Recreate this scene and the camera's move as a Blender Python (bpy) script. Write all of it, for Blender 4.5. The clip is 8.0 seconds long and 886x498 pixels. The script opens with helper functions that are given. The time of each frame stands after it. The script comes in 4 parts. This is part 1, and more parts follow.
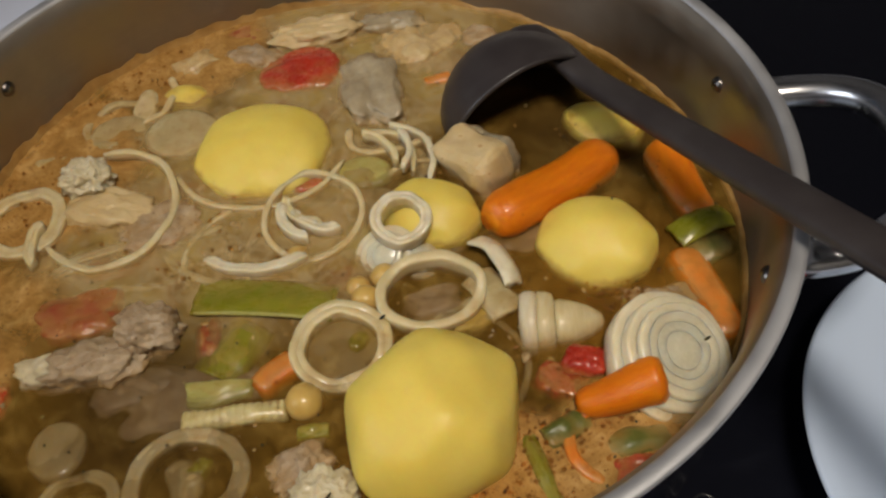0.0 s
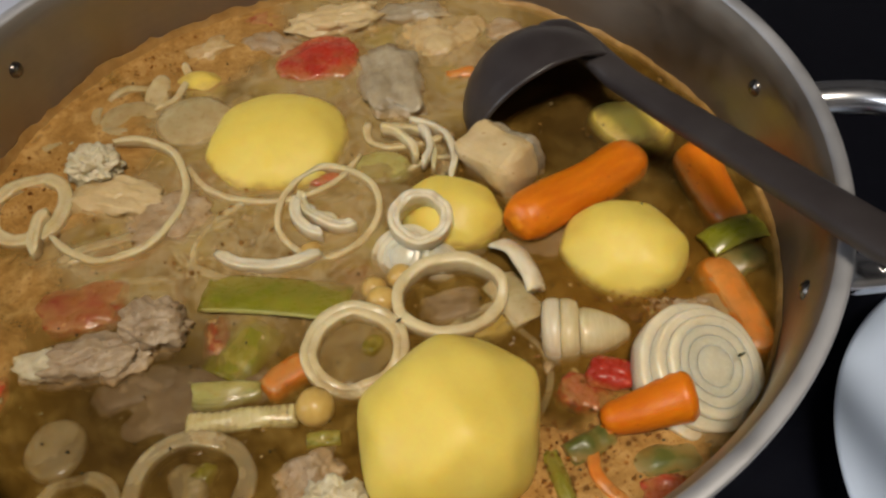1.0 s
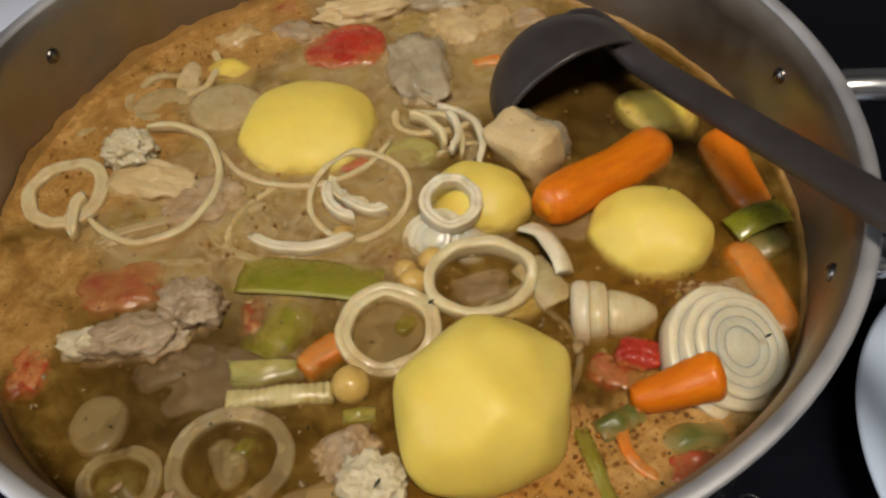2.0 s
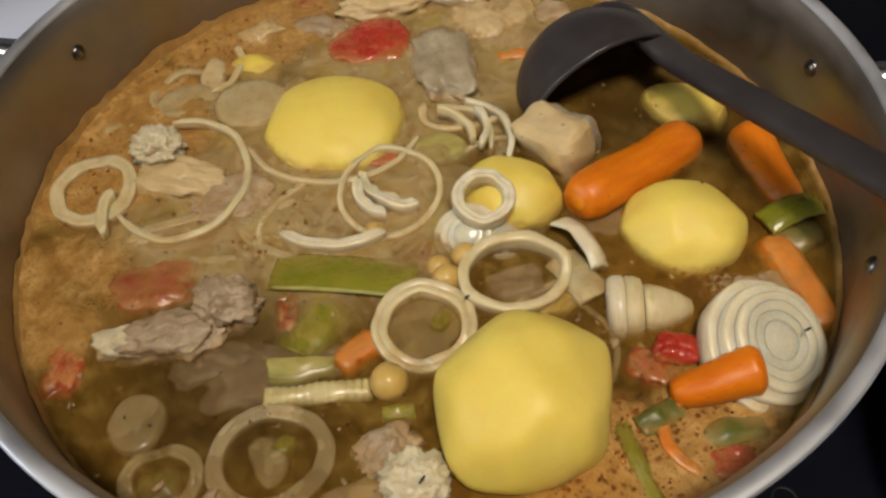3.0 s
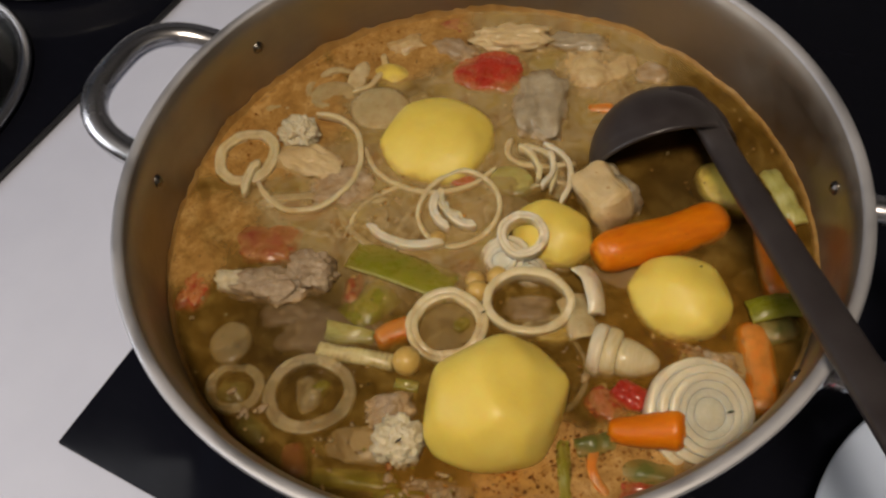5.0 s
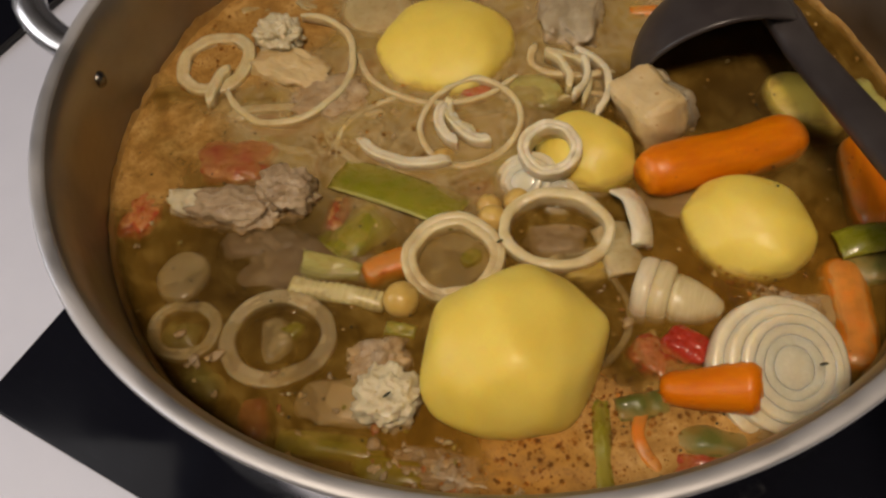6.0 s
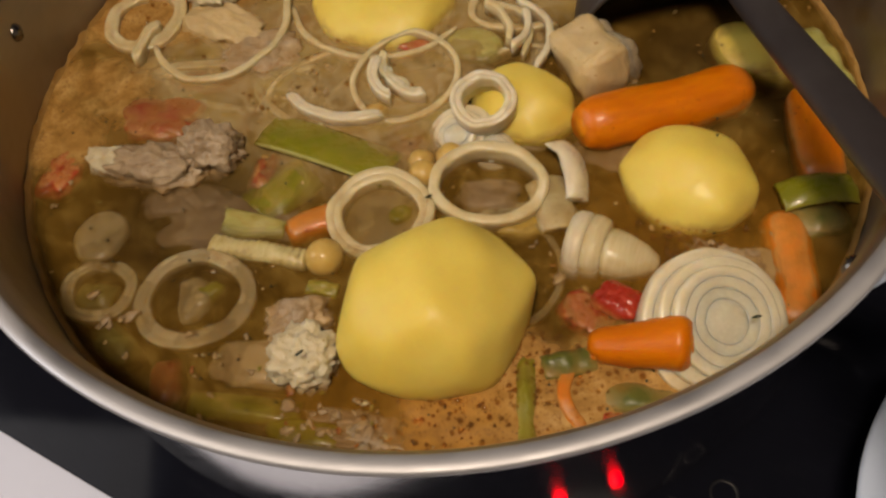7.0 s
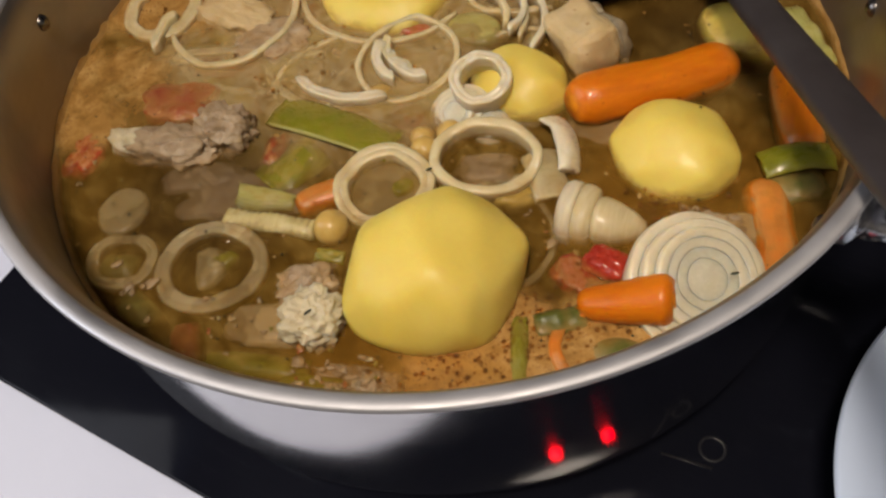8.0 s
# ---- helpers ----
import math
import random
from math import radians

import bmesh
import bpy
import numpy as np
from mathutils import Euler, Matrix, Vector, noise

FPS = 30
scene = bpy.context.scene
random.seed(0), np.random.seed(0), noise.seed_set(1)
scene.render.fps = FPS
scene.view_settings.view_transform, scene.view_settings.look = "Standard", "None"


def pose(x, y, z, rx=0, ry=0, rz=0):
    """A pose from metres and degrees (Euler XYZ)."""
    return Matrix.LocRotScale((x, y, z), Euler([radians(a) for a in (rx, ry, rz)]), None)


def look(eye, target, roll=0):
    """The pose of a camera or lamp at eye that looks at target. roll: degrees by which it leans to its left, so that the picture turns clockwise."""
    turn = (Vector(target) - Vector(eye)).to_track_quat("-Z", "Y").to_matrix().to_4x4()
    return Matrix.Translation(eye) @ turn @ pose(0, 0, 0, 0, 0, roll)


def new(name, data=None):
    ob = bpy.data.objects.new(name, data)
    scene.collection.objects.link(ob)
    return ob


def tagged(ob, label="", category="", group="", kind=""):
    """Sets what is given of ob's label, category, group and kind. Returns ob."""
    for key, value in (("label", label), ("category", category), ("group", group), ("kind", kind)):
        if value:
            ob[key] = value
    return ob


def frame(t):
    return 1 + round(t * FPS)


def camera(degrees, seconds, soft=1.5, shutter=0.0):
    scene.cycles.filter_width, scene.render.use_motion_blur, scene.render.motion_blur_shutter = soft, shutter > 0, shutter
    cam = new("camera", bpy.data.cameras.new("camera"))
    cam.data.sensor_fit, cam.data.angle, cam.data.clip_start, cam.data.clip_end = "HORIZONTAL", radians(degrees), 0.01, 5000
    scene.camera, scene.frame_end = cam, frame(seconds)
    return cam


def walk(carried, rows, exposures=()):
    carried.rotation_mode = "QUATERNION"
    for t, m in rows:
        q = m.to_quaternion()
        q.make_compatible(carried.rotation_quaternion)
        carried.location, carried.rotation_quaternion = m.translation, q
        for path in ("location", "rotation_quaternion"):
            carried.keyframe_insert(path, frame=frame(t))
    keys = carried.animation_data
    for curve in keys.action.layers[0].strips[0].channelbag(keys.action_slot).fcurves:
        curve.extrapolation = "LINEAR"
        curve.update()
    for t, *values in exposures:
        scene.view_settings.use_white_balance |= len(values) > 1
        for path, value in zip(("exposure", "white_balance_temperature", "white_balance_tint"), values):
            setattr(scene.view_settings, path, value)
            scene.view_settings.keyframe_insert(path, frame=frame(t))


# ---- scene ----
cam = camera(55.73, 8.0, 2.6)
ROWS = [
    (0, 0.0415, -0.2312, 0.3206, 40.26, 2.66, -2.25),
    (0.5, 0.0388, -0.2275, 0.3173, 40.23, 2.13, -1.21),
    (1, 0.0356, -0.2203, 0.312, 39.96, 1.73, -0.67),
    (1.5, 0.0293, -0.2274, 0.3135, 39.76, 1.85, -0.18),
    (3, 0.013, -0.2259, 0.3154, 39.01, 1.97, -0.63),
    (3.5, -0.0011, -0.2017, 0.313, 38.84, 2.19, -1.15),
    (4, -0.0016, -0.1944, 0.3769, 38.84, 4.47, 3.6),
    (4.1, 0.0175, -0.1962, 0.4093, 37.71, 6.95, 8.59),
    (4.5, 0.0709, -0.2422, 0.4418, 34.58, 3.22, 17.04),
    (4.7, 0.0833, -0.2409, 0.4298, 34.44, 3.74, 17.3),
    (5.8, 0.0686, -0.2119, 0.3371, 34.71, 4.78, 18.68),
    (6, 0.0703, -0.218, 0.3212, 34.78, 4.47, 18.81),
    (6.5, 0.0814, -0.2165, 0.31, 34.7, 4.63, 18.73),
    (7, 0.0934, -0.2124, 0.3018, 34.03, 4.65, 18.46),
    (7.5, 0.1035, -0.225, 0.3116, 34.17, 5.09, 18.51),
    (8, 0.106, -0.2284, 0.3097, 34.06, 5.94, 18.67),
]
EXPOSURES = [(0.0, -0.2, 6500, 10), (1.0, -0.03, 6500, 10), (1.5, 0.0, 6500, 10), (3.6, 0.0, 6500, 10), (4.0, -0.12, 6200, 10), (4.5, -0.32, 6500, 12), (5.8, -0.3, 7500, 16), (7.0, -0.24, 7500, 17), (7.6, -0.05, 6900, 15), (8.0, 0.0, 6700, 15)]
walk(cam, [(t, pose(x, y, z, rx, ry, rz)) for t, x, y, z, rx, ry, rz in ROWS], EXPOSURES)

# ---- light ----
world = bpy.data.worlds.new("world")
scene.world = world
world.use_nodes = True
wn = world.node_tree.nodes
sky = wn.new("ShaderNodeTexSky")
sky.sky_type = "NISHITA"
sky.sun_disc = False
sky.sun_elevation = radians(35)
sky.sun_rotation = radians(200)
wn["Background"].inputs["Strength"].default_value = 0.1
world.node_tree.links.new(sky.outputs[0], wn["Background"].inputs["Color"])


def area(name, m, w, h, power, color):
    data = bpy.data.lights.new(name, "AREA")
    data.shape, data.size, data.size_y, data.energy, data.color = "RECTANGLE", w, h, power, color
    ob = new(name, data)
    ob.matrix_world = m
    return ob


# window and ceiling lamp are unseen, added for soft light from left and above
WINDOW_POWER, CEILING_POWER = 15.0, 23.0
area("window_light", look((-1.62, -0.75, 0.95), (0.0, -0.1, 0.1)), 1.1, 1.1, WINDOW_POWER, (0.90, 0.95, 1.0))
area("ceiling_lamp_light", look((0.10, -0.60, 1.56), (0.10, -0.59, 0.0)), 0.32, 0.32, CEILING_POWER, (1.0, 0.89, 0.74))


ZS = 0.0664  # the level at which the food floats
LEVEL = ZS + 0.0026  # the broth's level over the hob


# ---- materials ----
def material(name, color, rough=0.5, metal=0.0, spec=0.5, coat=0.0, trans=0.0, ior=1.45, sss=0.0, sss_col=None):
    m = bpy.data.materials.new(name)
    m.use_nodes = True
    b = m.node_tree.nodes["Principled BSDF"]
    b.inputs["Base Color"].default_value = (*color, 1)
    b.inputs["Roughness"].default_value = rough
    b.inputs["Metallic"].default_value = metal
    b.inputs["Specular IOR Level"].default_value = spec
    b.inputs["Coat Weight"].default_value = coat
    b.inputs["Coat Roughness"].default_value = 0.12
    b.inputs["Transmission Weight"].default_value = trans
    b.inputs["IOR"].default_value = ior
    if sss:
        b.inputs["Subsurface Weight"].default_value = min(1.0, sss * 1.7)
        b.inputs["Subsurface Radius"].default_value = sss_col or (1.0, 0.80, 0.55)
        b.inputs["Subsurface Scale"].default_value = 0.0042
    return m


class Net:
    """Short hand for a node tree."""

    def __init__(self, m):
        self.t, self.b = m.node_tree, m.node_tree.nodes["Principled BSDF"]
        self.co = self.t.nodes.new("ShaderNodeTexCoord").outputs["Object"]

    def link(self, a, b):
        self.t.links.new(a, b)

    def noise(self, scale, detail=4.0, rough=0.55, stretch=None, distort=0.0):
        n = self.t.nodes.new("ShaderNodeTexNoise")
        n.inputs["Scale"].default_value, n.inputs["Detail"].default_value = scale, detail
        n.inputs["Roughness"].default_value, n.inputs["Distortion"].default_value = rough, distort
        src = self.co
        if stretch:
            mp = self.t.nodes.new("ShaderNodeMapping")
            mp.inputs["Scale"].default_value = stretch
            self.link(self.co, mp.inputs["Vector"])
            src = mp.outputs[0]
        self.link(src, n.inputs["Vector"])
        return n.outputs["Fac"]

    def cells(self, scale, feature="F1"):
        n = self.t.nodes.new("ShaderNodeTexVoronoi")
        n.feature = feature
        n.inputs["Scale"].default_value = scale
        self.link(self.co, n.inputs["Vector"])
        return n.outputs["Distance"]

    def ramp(self, fac, *stops):
        r = self.t.nodes.new("ShaderNodeValToRGB")
        el = r.color_ramp.elements
        while len(el) < len(stops):
            el.new(0.5)
        for e, (p, c) in zip(el, stops):
            e.position, e.color = p, (*c, 1) if isinstance(c, tuple) else (c, c, c, 1)
        self.link(fac, r.inputs[0])
        return r.outputs[0]

    def mix(self, fac, a, b):
        n = self.t.nodes.new("ShaderNodeMix")
        n.data_type = "RGBA"
        for v, i in ((fac, 0), (a, 6), (b, 7)):
            if isinstance(v, (int, float)):
                n.inputs[i].default_value = v if i == 0 else (v, v, v, 1)
            elif isinstance(v, tuple):
                n.inputs[i].default_value = (*v, 1)
            else:
                self.link(v, n.inputs[i])
        return n.outputs[2]

    def math(self, op, a, b=0.0, clamp=False):
        n = self.t.nodes.new("ShaderNodeMath")
        n.operation, n.use_clamp = op, clamp
        for v, i in ((a, 0), (b, 1)):
            if isinstance(v, (int, float)):
                n.inputs[i].default_value = v
            else:
                self.link(v, n.inputs[i])
        return n.outputs[0]

    def blob(self, x, y, r0, r1):
        """1 inside r0 of the place (x, y), 0 outside r1, on the object's own plan."""
        mp = self.t.nodes.new("ShaderNodeVectorMath")
        mp.operation = "DISTANCE"
        self.link(self.co, mp.inputs[0])
        mp.inputs[1].default_value = (x, y, 0)
        n = self.t.nodes.new("ShaderNodeMapRange")
        n.interpolation_type = "SMOOTHSTEP"
        self.link(mp.outputs["Value"], n.inputs[0])
        n.inputs[1].default_value, n.inputs[2].default_value = r0, r1
        n.inputs[3].default_value, n.inputs[4].default_value = 1.0, 0.0
        return n.outputs[0]

    def color(self, v):
        self.link(v, self.b.inputs["Base Color"])

    def rough(self, v):
        self.link(v, self.b.inputs["Roughness"])

    def bump(self, v, strength, dist):
        n = self.t.nodes.new("ShaderNodeBump")
        n.inputs["Strength"].default_value, n.inputs["Distance"].default_value = strength, dist
        self.link(v, n.inputs["Height"])
        self.link(n.outputs[0], self.b.inputs["Normal"])


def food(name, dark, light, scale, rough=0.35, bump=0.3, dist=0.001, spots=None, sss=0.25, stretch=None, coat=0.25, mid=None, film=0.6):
    """A wet foodstuff: two tones in coarse and fine grain, with relief, and a ragged broth tint by height at the
    waterline.
    """
    m = material(name, light, rough, coat=coat, sss=sss, spec=0.42)
    n = Net(m)
    g = n.noise(scale, 6, 0.6, stretch)
    fine = n.noise(scale * 6, 3, 0.6, stretch)
    c = n.ramp(g, (0.3, dark), (0.55, mid or tuple((a + b) / 2 for a, b in zip(dark, light))), (0.75, light))
    c = n.mix(n.math("MULTIPLY", fine, 0.25), c, dark)
    if spots:
        c = n.mix(n.ramp(n.noise(scale * 4, 2, 0.5), (spots[1], 0.0), (spots[1] + 0.06, 1.0)), c, spots[0])
    # broth tint by height: part clinging foam, part edges painted to fade into broth
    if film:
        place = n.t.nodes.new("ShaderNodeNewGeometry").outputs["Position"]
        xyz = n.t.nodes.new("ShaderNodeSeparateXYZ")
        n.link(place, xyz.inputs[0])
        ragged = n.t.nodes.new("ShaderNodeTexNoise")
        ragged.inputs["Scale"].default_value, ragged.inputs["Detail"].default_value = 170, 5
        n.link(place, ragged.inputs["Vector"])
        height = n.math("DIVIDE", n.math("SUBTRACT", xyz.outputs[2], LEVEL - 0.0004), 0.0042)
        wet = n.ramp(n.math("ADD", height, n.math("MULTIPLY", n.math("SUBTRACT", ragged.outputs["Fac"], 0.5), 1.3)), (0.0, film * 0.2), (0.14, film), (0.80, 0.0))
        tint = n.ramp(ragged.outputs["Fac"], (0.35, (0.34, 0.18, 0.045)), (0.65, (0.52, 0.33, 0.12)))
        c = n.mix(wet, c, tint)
    n.color(c)
    n.rough(n.ramp(fine, (0.3, max(0.05, rough - 0.12)), (0.7, min(1.0, rough + 0.15))))
    n.bump(n.mix(0.5, g, fine), bump, dist)
    return m


def steel_mat(name, base, rough, stretch):
    m = material(name, base, rough, metal=1.0)
    n = Net(m)
    g = n.noise(30, 5, 0.6, stretch)
    blot = n.noise(18, 4, 0.6)
    n.color(n.mix(n.ramp(blot, (0.45, 0.0), (0.75, 0.35)), base, tuple(v * 0.72 for v in base)))
    n.rough(n.math("ADD", n.math("MULTIPLY", g, 0.16 if rough > 0.15 else 0.07), n.math("MULTIPLY", blot, rough * 1.4), True))
    n.bump(g, 0.05, 0.0004)
    return m


STEEL = steel_mat("brushed_steel", (0.60, 0.60, 0.61), 0.12, (1, 1, 20))
# inner steel coloured dark brown to stand for reflected broth and dim room
STEEL_IN = steel_mat("browned_inner_steel", (0.34, 0.295, 0.245), 0.62, (1, 1, 26))
STEEL_RIM = steel_mat("rolled_steel_edge", (0.58, 0.58, 0.60), 0.80, (1, 1, 8))
STEEL_SATIN = steel_mat("satin_steel", (0.78, 0.78, 0.78), 0.62, (1, 1, 8))
STEEL_RIVET = steel_mat("dark_dull_steel", (0.17, 0.155, 0.145), 0.30, (1, 1, 1))
STEEL_HANDLE = steel_mat("polished_steel", (0.64, 0.64, 0.66), 0.24, (1, 1, 1))


def glass_black():
    m = material("black_hob_glass", (0.006, 0.006, 0.008), 0.08, spec=0.08)
    n = Net(m)
    n.rough(n.ramp(n.noise(14, 5, 0.65), (0.35, 0.05), (0.75, 0.20)))
    n.color(n.mix(n.ramp(n.noise(60, 4, 0.7, (1, 6, 1)), (0.55, 0.0), (0.85, 0.5)), (0.005, 0.0055, 0.009), (0.012, 0.013, 0.018)))
    return m


HOB = glass_black()


def laminate():
    m = material("white_laminate", (0.62, 0.62, 0.66), 0.42)
    n = Net(m)
    n.color(n.mix(n.ramp(n.noise(7, 5, 0.6), (0.35, 0.0), (0.75, 1.0)), (0.52, 0.555, 0.67), (0.59, 0.625, 0.74)))
    n.rough(n.ramp(n.noise(40, 3), (0.3, 0.34), (0.7, 0.52)))
    n.bump(n.noise(900, 2), 0.03, 0.0003)
    return m


LAMINATE = laminate()


def plaster(name, c):
    m = material(name, c, 0.85)
    n = Net(m)
    n.color(n.mix(n.noise(3, 4), tuple(v * 0.93 for v in c), c))
    n.bump(n.noise(120, 3), 0.15, 0.001)
    return m


WALL = plaster("wall_paint", (0.70, 0.67, 0.63))
# dark tone for unseen walls, keeps reflections in hob and pot low
DARK_WALL = plaster("dark_unseen_wall", (0.11, 0.11, 0.12))
CEIL = plaster("ceiling_paint", (0.55, 0.54, 0.53))
FLOORM = plaster("floor_tile", (0.30, 0.27, 0.24))
CUPBOARD = plaster("cupboard_paint", (0.35, 0.34, 0.33))
PLATE = material("pale_blue_china", (0.62, 0.67, 0.75), 0.38, coat=0.05)
_n = Net(PLATE)
_n.color(_n.mix(_n.noise(12, 3), (0.50, 0.61, 0.80), (0.56, 0.66, 0.84)))
WHITE = material("white_enamel", (0.72, 0.73, 0.75), 0.2, coat=0.3)
_n = Net(WHITE)
_n.rough(_n.ramp(_n.noise(25, 4), (0.3, 0.14), (0.7, 0.3)))
CLEAR = material("clear_glass", (0.9, 0.95, 0.97), 0.03, trans=1.0, ior=1.48)
RUBBER = material("black_plastic", (0.012, 0.012, 0.013), 0.45)
_n = Net(RUBBER)
_n.bump(_n.noise(500, 2), 0.1, 0.0003)
LED = material("red_led", (0.02, 0.0, 0.0), 0.4)
LED.node_tree.nodes["Principled BSDF"].inputs["Emission Color"].default_value = (1.0, 0.0, 0.008, 1)
LED.node_tree.nodes["Principled BSDF"].inputs["Emission Strength"].default_value = 5.0
LAMP = material("lamp_glass", (0.8, 0.8, 0.8), 0.5)
NYLON = material("dark_grey_nylon", (0.035, 0.031, 0.030), 0.36)
_n = Net(NYLON)
_n.color(_n.mix(_n.ramp(_n.noise(35, 5, 0.6), (0.35, 0.0), (0.75, 1.0)), (0.026, 0.0205, 0.021), (0.042, 0.036, 0.036)))
_n.rough(_n.ramp(_n.noise(60, 4), (0.3, 0.28), (0.7, 0.5)))
_n.bump(_n.noise(420, 3), 0.08, 0.0004)

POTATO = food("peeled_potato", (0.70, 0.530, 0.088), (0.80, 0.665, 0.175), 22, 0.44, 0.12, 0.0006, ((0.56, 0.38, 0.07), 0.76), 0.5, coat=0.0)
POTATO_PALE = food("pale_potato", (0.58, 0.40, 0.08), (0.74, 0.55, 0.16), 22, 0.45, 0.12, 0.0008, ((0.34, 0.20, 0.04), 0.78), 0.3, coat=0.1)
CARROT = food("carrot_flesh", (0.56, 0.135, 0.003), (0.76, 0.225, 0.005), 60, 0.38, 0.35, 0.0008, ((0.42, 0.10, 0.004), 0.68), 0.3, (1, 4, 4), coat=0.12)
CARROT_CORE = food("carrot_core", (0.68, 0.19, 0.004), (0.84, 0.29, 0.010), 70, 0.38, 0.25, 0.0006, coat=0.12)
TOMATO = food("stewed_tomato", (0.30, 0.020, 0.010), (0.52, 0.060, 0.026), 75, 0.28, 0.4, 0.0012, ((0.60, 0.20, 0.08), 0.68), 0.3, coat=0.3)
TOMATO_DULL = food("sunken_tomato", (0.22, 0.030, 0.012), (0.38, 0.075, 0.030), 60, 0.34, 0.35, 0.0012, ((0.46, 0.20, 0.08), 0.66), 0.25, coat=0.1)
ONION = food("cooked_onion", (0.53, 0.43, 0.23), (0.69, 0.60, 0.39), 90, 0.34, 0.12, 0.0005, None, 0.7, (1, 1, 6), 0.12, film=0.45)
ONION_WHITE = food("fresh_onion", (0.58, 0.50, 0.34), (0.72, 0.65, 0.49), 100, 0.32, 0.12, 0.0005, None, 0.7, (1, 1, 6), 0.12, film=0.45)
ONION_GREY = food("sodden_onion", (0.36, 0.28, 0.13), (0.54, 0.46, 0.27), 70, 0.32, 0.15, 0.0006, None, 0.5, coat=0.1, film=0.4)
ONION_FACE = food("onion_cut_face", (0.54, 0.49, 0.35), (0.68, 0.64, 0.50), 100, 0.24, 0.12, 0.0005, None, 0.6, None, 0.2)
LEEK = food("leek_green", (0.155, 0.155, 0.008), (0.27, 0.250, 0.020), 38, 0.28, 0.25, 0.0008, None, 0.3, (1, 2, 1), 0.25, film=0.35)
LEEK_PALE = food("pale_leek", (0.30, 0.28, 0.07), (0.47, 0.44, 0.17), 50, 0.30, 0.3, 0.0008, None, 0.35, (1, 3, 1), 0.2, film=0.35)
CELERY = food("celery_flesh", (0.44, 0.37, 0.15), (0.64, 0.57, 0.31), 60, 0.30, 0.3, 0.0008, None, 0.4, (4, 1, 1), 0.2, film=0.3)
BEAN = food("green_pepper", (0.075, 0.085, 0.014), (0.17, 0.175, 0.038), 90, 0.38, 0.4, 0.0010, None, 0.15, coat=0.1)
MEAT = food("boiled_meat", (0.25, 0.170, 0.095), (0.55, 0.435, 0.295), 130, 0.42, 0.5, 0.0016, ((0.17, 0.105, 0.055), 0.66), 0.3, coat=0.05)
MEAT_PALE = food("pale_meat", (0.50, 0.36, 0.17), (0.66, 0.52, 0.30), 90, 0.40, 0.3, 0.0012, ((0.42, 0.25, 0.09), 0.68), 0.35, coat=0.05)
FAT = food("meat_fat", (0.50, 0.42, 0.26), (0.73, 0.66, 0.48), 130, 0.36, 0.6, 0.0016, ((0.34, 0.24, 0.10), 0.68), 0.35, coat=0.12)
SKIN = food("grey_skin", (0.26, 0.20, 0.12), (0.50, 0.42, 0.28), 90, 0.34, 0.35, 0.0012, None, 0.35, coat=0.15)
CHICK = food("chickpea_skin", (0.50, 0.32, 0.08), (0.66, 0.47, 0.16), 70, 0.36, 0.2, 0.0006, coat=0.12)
FLECK = material("vegetable_flakes", (0.5, 0.36, 0.15), 0.3, coat=0.2)
_n = Net(FLECK)
_n.color(_n.ramp(_n.t.nodes.new("ShaderNodeNewGeometry").outputs["Random Per Island"], (0.0, (0.16, 0.08, 0.02)), (0.3, (0.34, 0.19, 0.05)), (0.6, (0.42, 0.28, 0.10)), (0.85, (0.52, 0.40, 0.20)), (1.0, (0.22, 0.22, 0.04))))
HERB = material("dark_herb", (0.02, 0.022, 0.008), 0.6)


